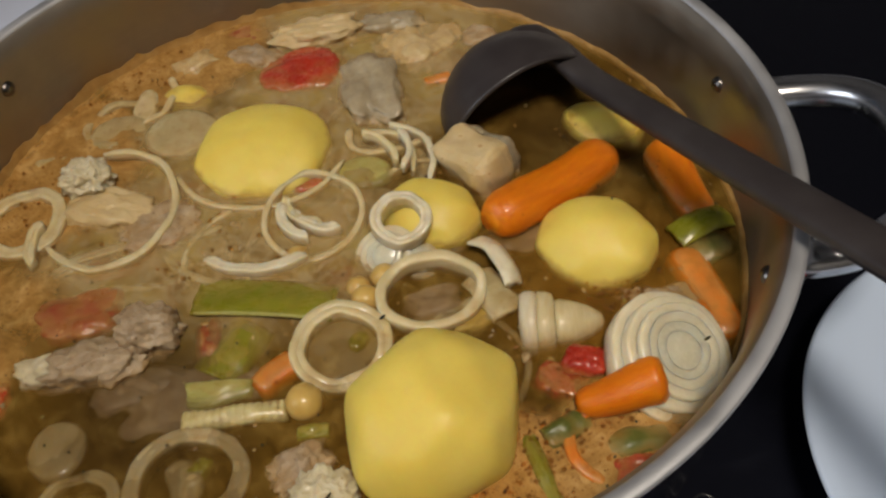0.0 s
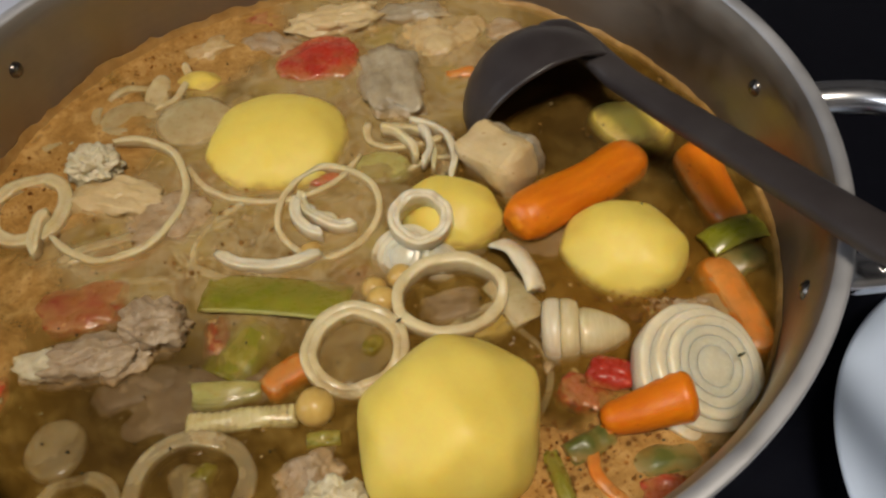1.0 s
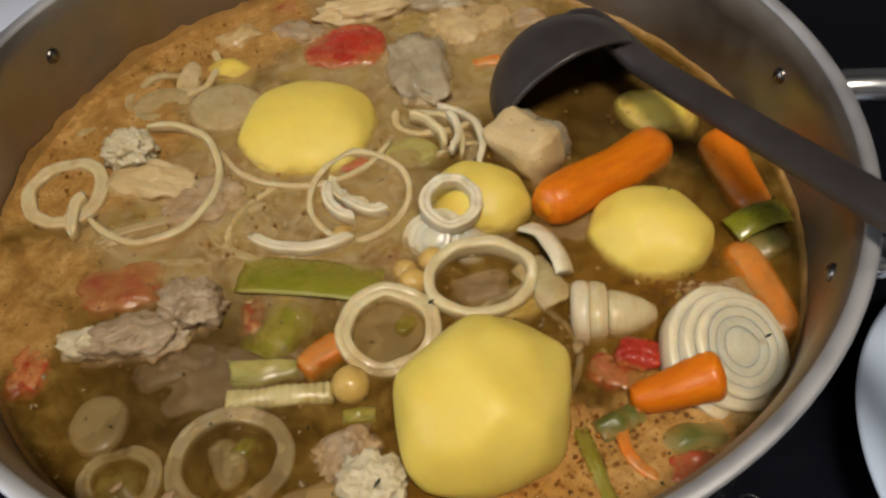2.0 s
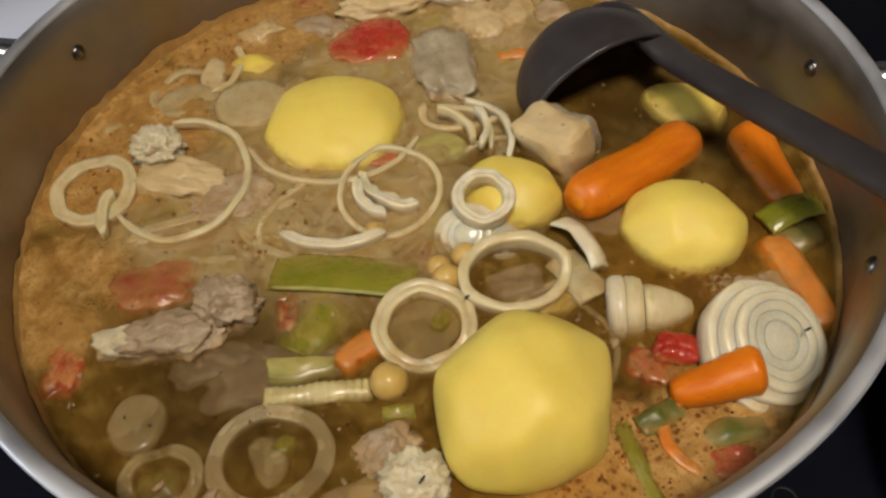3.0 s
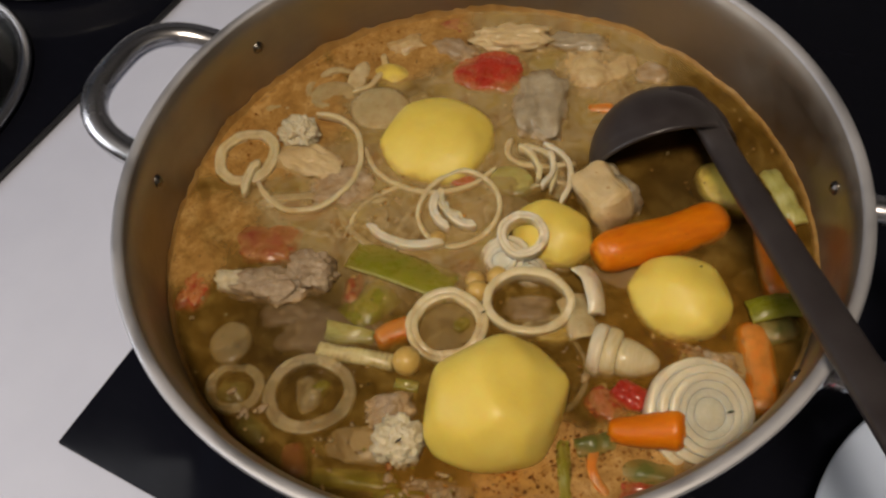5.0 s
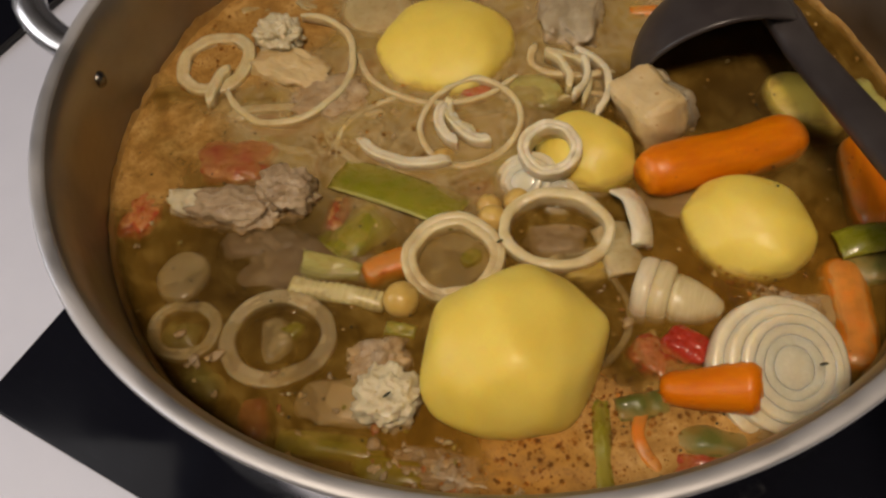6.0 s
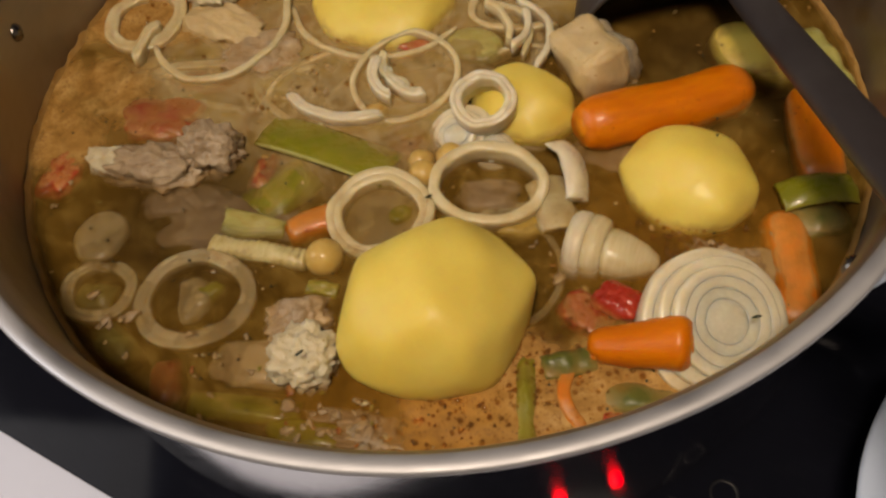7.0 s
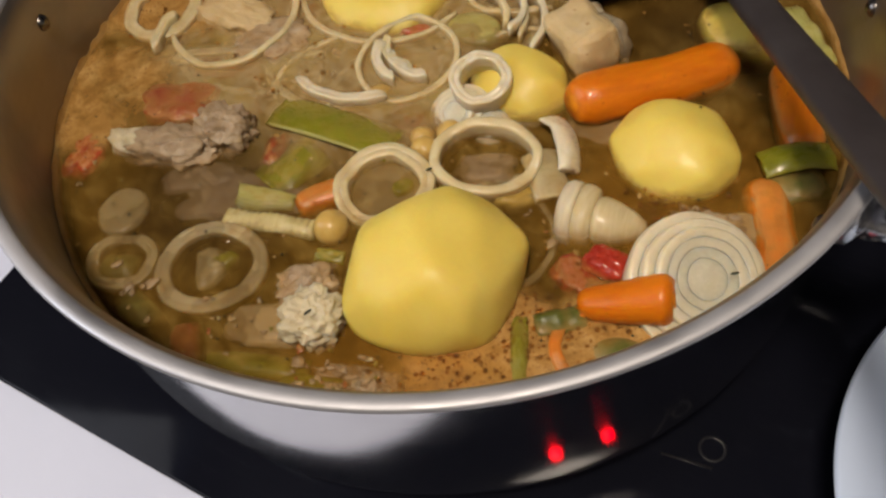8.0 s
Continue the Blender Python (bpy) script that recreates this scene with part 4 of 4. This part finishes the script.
def greens():
    g = "green pieces in the stew"
    s = strip
    gather("leek_strip", "broad green leek leaf lying flat in the broth", "leek", g, (
        ("leaf", s("leaf", -0.0300, -0.0375, ZS + 0.0028, 0.0540, 0.0180, 0.0018, -7, 1, LEEK, "", "leek", g, 0.0015, 0, -7, 0, 0, 0.03), ""),
        ("cut_edge", s("cut_edge", -0.0312, -0.0462, ZS + 0.0040, 0.0500, 0.0013, 0.0014, -7, 16, LEEK_PALE, "", "leek", g, 0.0015), "thin pale cut edge")))
    s("leek_strip", -0.0400, -0.0585, ZS + 0.0010, 0.0250, 0.0200, 0.0024, 62, 2, LEEK, "green leek leaf sunk beside the carrot", "leek", g, 0.001)
    s("celery_slice", -0.0362, -0.0860, ZS + 0.0012, 0.0360, 0.0080, 0.0042, 5, 3, CELERY, "pale ribbed celery slice", "celery", g, 0.001, 13)
    s("leek_leaf", -0.0425, -0.0765, ZS + 0.0012, 0.0230, 0.0120, 0.0014, 8, 4, LEEK_PALE, "pale green leek leaf standing up", "leek", g, 0.0012, 0, 16, 0, 0.45, 0.05)
    s("leek_strip", 0.1400, -0.0150, ZS + 0.005, 0.0250, 0.0120, 0.0020, 24, 5, LEEK, "green leek strip at the wall under the ladle", "leek", g, 0.003)
    s("leek_strip", 0.1420, -0.0225, ZS + 0.001, 0.0180, 0.0160, 0.0030, 30, 6, BEAN, "dark green pepper piece at the wall", "pepper", g, 0.002)
    s("pepper_piece", 0.0760, -0.0985, ZS + 0.0018, 0.0165, 0.0085, 0.0042, 28, 7, BEAN, "dark green pepper piece with a round end", "pepper", g, 0.002, 0, 10)
    s("pepper_piece", 0.0985, -0.1040, ZS + 0.0010, 0.0230, 0.0100, 0.0040, 5, 8, BEAN, "green pepper piece in the foam", "pepper", g, 0.002)
    s("courgette_rim", 0.0670, -0.1150, ZS + 0.0018, 0.0300, 0.0058, 0.0030, -74, 9, LEEK, "thin green courgette edge in the foam", "courgette", g, 0.001)
    s("leek_strip", -0.0160, -0.1395, ZS - 0.0006, 0.0360, 0.0090, 0.0026, 10, 10, LEEK, "green leek leaf sunk at the front wall", "leek", g, 0.001)
    s("leek_scrap", -0.0087, -0.0935, ZS + 0.001, 0.0110, 0.0055, 0.0020, 5, 11, LEEK, "small yellow green leek scrap", "leek", g, 0.001)
    s("leek_stalk", 0.1375, 0.0500, ZS + 0.003, 0.0340, 0.0100, 0.0050, -60, 12, LEEK_PALE, "pale leek stalk between ladle and wall", "leek", g, 0.002, 3)
    s("leek_scrap", -0.0840, -0.1170, ZS - 0.001, 0.0130, 0.0110, 0.0030, 10, 13, BEAN, "green pepper scrap inside an onion ring", "pepper", g, 0.001)
    s("leek_scrap", 0.0790, -0.0180, ZS - 0.004, 0.0200, 0.0160, 0.0030, -20, 14, LEEK, "green leek leaf sunk under the carrot", "leek", g, 0.001)
    ring(0.0850, -0.1050, ZS + 0.0024, 0.0110, 0.0135, 0.0044, 0.0060, 10, 6, 30, CARROT, "curved orange pepper strip in the foam", (70, 265), "pepper_strip", "green pieces in the stew")


def meats():
    g = "meat pieces in the stew"
    L = lump
    gather("meat_bone", "torn grey meat on a rib bone lying in the broth", "meat", g, (
        ("meat", L("meat", -0.0905, -0.0625, ZS + 0.002, 0.0185, 0.0085, 0.0090, 14, 1, MEAT, "", "meat", g, 0.42, 1.7, 6, 5), ""),
        ("meat_flap", L("meat_flap", -0.0805, -0.0610, ZS + 0.001, 0.0120, 0.0095, 0.0070, 40, 21, MEAT, "", "meat", g, 0.42, 1.9, 6, 5), ""),
        ("ragged_end", L("ragged_end", -0.0705, -0.0515, ZS + 0.006, 0.0115, 0.0095, 0.0095, 0, 2, MEAT, "", "meat", g, 0.36, 2.4, 6, 5), ""),
        ("fat_end", L("fat_end", -0.1075, -0.0650, ZS + 0.0035, 0.0085, 0.0055, 0.0060, 12, 3, FAT, "", "meat", g, 0.40, 1.8, 5, 4), "pale fatty end")))
    gather("meat_chunk", "grey brown meat with a knobbly white fat cap", "meat", g, (
        ("fat_cap", L("fat_cap", -0.0030, -0.1200, ZS + 0.004, 0.0108, 0.0104, 0.0080, 10, 4, FAT, "", "meat", g, 0.40, 2.8, 5, 5), "knobbly white fat"),
        ("meat", L("meat", -0.0115, -0.1070, ZS - 0.001, 0.0110, 0.0090, 0.0065, 30, 5, MEAT, "", "meat", g, 0.40, 2.6, 5, 5), "grey brown meat")))
    block = thing("meat_chunk", pose(0.0540, 0.0265, ZS + 0.0030, 8, -14, -50), "pale chunk of meat with grey skin by the carrot", "meat", g)
    for name, size, shift, mat, note, seed in (("meat", (0.0310, 0.0190, 0.0230), (0, 0, -0.0100), MEAT_PALE, "", 6), ("skin", (0.0270, 0.0070, 0.0200), (-0.001, 0.0115, -0.0105), SKIN, "wrinkled grey skin", 7)):
        bm = box(*size, 0.0045, 3)
        bmesh.ops.subdivide_edges(bm, edges=bm.edges[:], cuts=5, use_grid_fill=True)
        wobble(bm, 0.0036, 48, seed, 5)
        part(name, bm, mat, block, note, m=pose(*shift))
    L("meat_chunk", -0.1120, 0.0290, ZS + 0.007, 0.0100, 0.0085, 0.0080, 0, 8, FAT, "torn white meat shreds", "meat", g, 0.55, 2.6, 6, 5)
    L("meat_chunk", -0.1010, 0.0145, ZS + 0.0005, 0.0190, 0.0110, 0.0070, -8, 9, MEAT_PALE, "pale orange tinged meat piece", "meat", g, 0.36, 1.5, 5, 5)
    L("meat_chunk", 0.0085, 0.0830, ZS + 0.001, 0.0155, 0.0265, 0.0080, 12, 10, SKIN, "grey wrinkled skin on a meat piece", "meat", g, 0.42, 1.5, 6, 5)
    L("meat_chunk", -0.0200, 0.1290, ZS + 0.003, 0.0230, 0.0100, 0.0080, 12, 11, MEAT_PALE, "pale ruffled meat strip at the wall", "meat", g, 0.40, 1.9, 4, 5)
    L("meat_chunk", 0.0310, 0.1160, ZS - 0.0030, 0.0200, 0.0230, 0.0075, -15, 12, MEAT_PALE, "tan meat piece just under the surface", "meat", g, 0.5, 1.7, 6, 5)
    L("meat_chunk", -0.0500, 0.1150, ZS + 0.000, 0.0150, 0.0075, 0.0060, -20, 41, MEAT, "brown meat shred by the far wall", "meat", g, 0.45, 2.2, 5, 4)
    L("meat_chunk", 0.0180, 0.1350, ZS + 0.001, 0.0180, 0.0070, 0.0065, 8, 42, SKIN, "grey wrinkled meat shred at the far wall", "meat", g, 0.45, 2.2, 5, 4)
    L("meat_chunk", -0.0800, 0.1120, ZS - 0.001, 0.0120, 0.0080, 0.0060, 35, 43, MEAT_PALE, "tan meat shred in the foam", "meat", g, 0.45, 2.2, 5, 4)
    L("meat_chunk", 0.0620, 0.1210, ZS + 0.000, 0.0100, 0.0080, 0.0050, 0, 13, MEAT, "small grey meat scrap at the wall", "meat", g, 0.4, 2.0, 4)
    L("meat_chunk", -0.0560, -0.0750, ZS - 0.006, 0.0300, 0.0170, 0.0070, 10, 14, MEAT, "dark meat piece sunk in the broth", "meat", g, 0.35, 1.8, 4)
    L("meat_chunk", 0.1180, -0.0500, ZS - 0.0016, 0.0160, 0.0080, 0.0045, -10, 15, MEAT, "brown meat crumbs between potato and onion", "meat", g, 0.6, 3.0, 5, 5)
    L("meat_chunk", 0.0250, -0.1370, ZS - 0.0020, 0.0200, 0.0080, 0.0040, 5, 16, MEAT, "yellow brown meat crumbs at the front wall", "meat", g, 0.6, 3.0, 5, 5)
    L("meat_chunk", -0.0780, 0.0020, ZS + 0.000, 0.0180, 0.0130, 0.0050, 25, 17, MEAT, "grey brown meat piece under onion strips", "meat", g, 0.4, 2.2, 5, 5)


def shreds():
    """Small torn scraps that drift between the large pieces."""
    rnd = random.Random(12)
    zones = ((0.022, -0.137, 0.024, 0.008, 60), (-0.03, -0.128, 0.02, 0.01, 16), (0.120, -0.045, 0.014, 0.008, 20), (-0.075, -0.125, 0.020, 0.010, 8), (-0.06, -0.005, 0.035, 0.02, 40),
             (0.09, -0.11, 0.015, 0.008, 20), (-0.02, 0.11, 0.05, 0.02, 40), (-0.11, 0.07, 0.02, 0.03, 26), (0.055, -0.065, 0.02, 0.01, 14), (-0.12, -0.09, 0.012, 0.015, 10))
    kinds = (("onion_shreds", ONION, "pale onion scraps drifting on the broth", "onion"), ("meat_crumbs", MEAT, "tan meat crumbs drifting on the broth", "meat"),
             ("leek_shreds", LEEK, "small green leek scraps on the broth", "leek"), ("tomato_shreds", TOMATO_DULL, "small red tomato scraps on the broth", "tomato"))
    made = [bmesh.new() for _ in kinds]
    for cx, cy, sx, sy, count in zones:
        for _ in range(count):
            x, y = rnd.gauss(cx, sx * 0.6), rnd.gauss(cy, sy * 0.6)
            if math.hypot(x, y) > 0.150:
                continue
            which = rnd.choices(range(4), (0.6, 9, 0.7, 0.6))[0]
            bm, r = made[which], 0.0005 + 0.0013 * rnd.random() ** 3
            new_verts = bmesh.ops.create_icosphere(bm, subdivisions=2, radius=r)["verts"]
            off, turn = Vector((rnd.random() * 50, rnd.random() * 50, 0)), Matrix.Rotation(rnd.uniform(0, 6.3), 3, "Z")
            long = rnd.uniform(1.0, 1.9)
            for v in new_verts:
                q = v.co * (1 + 1.0 * noise.noise(v.co * (1.1 / r) + off))
                v.co = turn @ Vector((q.x * long, q.y, q.z * 0.45)) + Vector((x, y, LEVEL - 0.0004 - 0.0005 * rnd.random()))
    for bm, (name, mat, label, cat) in zip(made, kinds):
        tagged(part(name, bm, mat), label, cat, kind="stuff")


def sunken():
    """Pieces below the surface that show dimly through the broth."""
    g = "pieces sunk in the broth"
    for k, (x, y, deep, rx, ry, turn, mat, label, cat) in enumerate((
        (0.0055, -0.0570, 0.0009, 0.0048, 0.0040, 60, LEEK, "green leek scrap sunk inside an onion ring", "leek"),
        (0.0330, -0.0410, 0.0010, 0.0130, 0.0080, 10, MEAT, "tan meat scrap sunk inside a wide onion ring", "meat"),
        (-0.0500, -0.1090, 0.0012, 0.0060, 0.0090, 30, ONION_GREY, "sodden onion scrap under a large ring", "onion"),
        (-0.0460, -0.1040, 0.0012, 0.0050, 0.0040, 70, LEEK, "green leek scrap under a large ring", "leek"),
        (-0.0750, -0.0720, 0.0013, 0.0170, 0.0090, 15, MEAT, "brown meat piece sunk below the bone", "meat"),
        (-0.0180, -0.1240, 0.0012, 0.0170, 0.0090, 8, MEAT_PALE, "tan meat piece sunk near the front wall", "meat"),
        (0.0060, -0.1420, 0.0010, 0.0130, 0.0060, 8, LEEK, "dark green leek piece sunk at the front wall", "leek"),
        (0.0280, -0.1400, 0.0009, 0.0100, 0.0060, 20, CARROT, "orange carrot piece sunk at the front wall", "carrot"),
        (0.0470, -0.0500, 0.0010, 0.0090, 0.0060, 30, POTATO_PALE, "yellow potato piece sunk between onion pieces", "potato"),
        (-0.0680, -0.1310, 0.0012, 0.0110, 0.0060, -25, BEAN, "dark green pepper piece sunk near the wall", "pepper"),
        (-0.0950, -0.0150, 0.0009, 0.0150, 0.0080, 10, TOMATO_DULL, "faded tomato pulp sunk among onion rings", "tomato"),
        (-0.0640, -0.0080, 0.0009, 0.0160, 0.0070, -10, ONION_GREY, "limp onion piece sunk beside the tomato", "onion"),
        (-0.0100, 0.0030, 0.0010, 0.0150, 0.0140, 10, MEAT_PALE, "tan meat piece sunk inside a thin onion ring", "meat"),
        (-0.1000, 0.0230, 0.0010, 0.0170, 0.0120, 10, MEAT, "grey meat piece sunk under a large onion ring", "meat"),
        (0.1210, -0.0480, 0.0006, 0.0140, 0.0080, 20, MEAT_PALE, "tan foam-covered meat piece near the wall", "meat"),
        (0.0700, -0.0080, 0.0020, 0.0130, 0.0110, 0, MEAT, "brown meat piece sunk beside the carrot", "meat"),
        (-0.0320, -0.0720, 0.0014, 0.0090, 0.0070, 0, MEAT, "brown meat scrap sunk by the leek", "meat"),
        (0.0080, 0.0800, 0.0010, 0.0150, 0.0090, 5, MEAT_PALE, "tan meat piece sunk by the tomato wedge", "meat"),
    )):
        rz = 0.0042
        lump("sunken_piece", x, y, LEVEL - deep - rz * 0.92, rx, ry, rz, turn, 60 + k, mat, label, cat, g, 0.42, 1.6, 4, 3)
    # murky scraps across the hazy middle and the back
    rnd = random.Random(31)
    kinds = ((ONION_GREY, "sodden onion scrap sunk in the cloudy broth", "onion"), (MEAT_PALE, "tan meat scrap sunk in the cloudy broth", "meat"), (ONION, "pale onion scrap sunk in the cloudy broth", "onion"),
             (LEEK_PALE, "pale leek scrap sunk in the cloudy broth", "leek"), (MEAT, "brown meat scrap sunk in the cloudy broth", "meat"), (TOMATO_DULL, "faded tomato scrap sunk in the cloudy broth", "tomato"))
    for k in range(44):
        x, y = rnd.uniform(-0.125, 0.045), rnd.uniform(-0.03, 0.125)
        if math.hypot(x, y) > 0.138:
            continue
        mat, label, cat = kinds[rnd.choices(range(6), (5, 4, 3, 3, 3, 1.2))[0]]
        size = rnd.uniform(0.005, 0.013)
        lump("sunken_piece", x, y, LEVEL - rnd.uniform(0.0007, 0.0022) - 0.0034, size, size * rnd.uniform(0.4, 0.8), 0.0036, rnd.uniform(0, 180), 90 + k, mat, label, cat, g, 0.42, 1.5, 4, 3)


def flecks():
    """Fine flakes of onion, herb, oil and meat that cloud the whole surface."""
    rnd = random.Random(77)
    verts, faces = [], []
    for _ in range(1700):
        a, r = rnd.uniform(0, 6.283), 0.154 * math.sqrt(rnd.random())
        x, y = r * math.cos(a), r * math.sin(a)
        if noise.noise(Vector((x * 28, y * 28, 3))) + rnd.uniform(-0.5, 0.4) < -0.05:
            continue
        size, turn, long = 0.00025 + 0.0008 * rnd.random() ** 3, rnd.uniform(0, 6.283), rnd.uniform(1.0, 2.0)
        z, k0 = LEVEL - rnd.uniform(0.0004, 0.0030), len(verts)
        for k in range(6):
            t = k * 1.0472
            px, py = size * long * math.cos(t) * rnd.uniform(0.6, 1.2), size * math.sin(t) * rnd.uniform(0.6, 1.2)
            verts.append((x + px * math.cos(turn) - py * math.sin(turn), y + px * math.sin(turn) + py * math.cos(turn), z))
        verts += [(x, y, z + size * 0.35), (x, y, z - size * 0.35)]
        for k in range(6):
            faces += [(k0 + k, k0 + (k + 1) % 6, k0 + 6), (k0 + (k + 1) % 6, k0 + k, k0 + 7)]
    me = bpy.data.meshes.new("broth_flecks")
    me.from_pydata(verts, [], faces)
    me.materials.append(FLECK)
    tagged(new("broth_flecks", me), "fine pale and brown flakes drifting on the broth", "flecks", kind="stuff")


def small_bits():
    for k, (x, y, z, r, t) in enumerate(((-0.0120, -0.0832, 0.003, 0.0066, 80), (0.0080, -0.0390, 0.001, 0.0056, 10), (0.0050, -0.0330, 0.000, 0.0050, 120), (-0.0200, -0.0150, -0.001, 0.0052, 40), (0.0150, -0.0290, 0.002, 0.0050, 200))):
        chickpea(x, y, ZS + z, r, t, k)
    rnd = random.Random(4)
    # froth
    bm = bmesh.new()
    for k in range(1700):
        c = rnd.choice(((0.066, -0.116, 0.022), (0.060, -0.100, 0.016), (0.090, -0.093, 0.02), (0.045, -0.128, 0.016), (-0.148, 0.02, 0.03), (-0.11, 0.1, 0.03), (-0.06, -0.01, 0.04), (0.1, -0.045, 0.014)))
        x, y = rnd.gauss(c[0], c[2] * 0.6), rnd.gauss(c[1], c[2] * 0.6)
        if math.hypot(x, y) > 0.155:
            continue
        r = 0.00025 + 0.0008 * rnd.random() ** 5
        made = bmesh.ops.create_icosphere(bm, subdivisions=1 if r < 0.0006 else 2, radius=r)
        bmesh.ops.translate(bm, verts=made["verts"], vec=(x, y, LEVEL + 0.0003))
    tagged(part("froth", bm, BUBBLE), "small orange froth bubbles on the broth", "foam", kind="stuff")
    bm = bmesh.new()
    for k in range(260):
        a, r = rnd.uniform(0, 6.283), 0.152 * math.sqrt(rnd.random())
        made = bmesh.ops.create_icosphere(bm, subdivisions=1, radius=rnd.uniform(0.00025, 0.0006))
        bmesh.ops.translate(bm, verts=made["verts"], vec=(r * math.cos(a), r * math.sin(a), LEVEL + 0.0003))
    sunken()
    shreds()
    flecks()
    for x, y, z, a, ln in ((-0.0350, 0.0562, 0.0775, 0, 0.5), (0.1250, -0.0766, 0.0845, 0.5, 2.2), (0.1080, -0.0700, 0.0835, 2.0, 1.6), (0.0000, -0.1240, 0.0830, 1.0, 2.4), (0.1042, -0.0109, 0.0850, 0, 0.8), (0.015, -0.052, 0.0735, 0.7, 2.0)):
        made = bmesh.ops.create_icosphere(bm, subdivisions=2, radius=0.0007)
        turn = Matrix.Rotation(a, 3, "Z")
        for v in made["verts"]:
            v.co = turn @ Vector((v.co.x * ln, v.co.y * 0.7, v.co.z * 0.6)) + Vector((x, y, z))
    tagged(part("pepper_specks", bm, HERB), "dark specks of pepper and herb on the broth", "pepper", kind="stuff")


potatoes()
carrots()
tomatoes()
onions()
onion_halves()
greens()
meats()
small_bits()
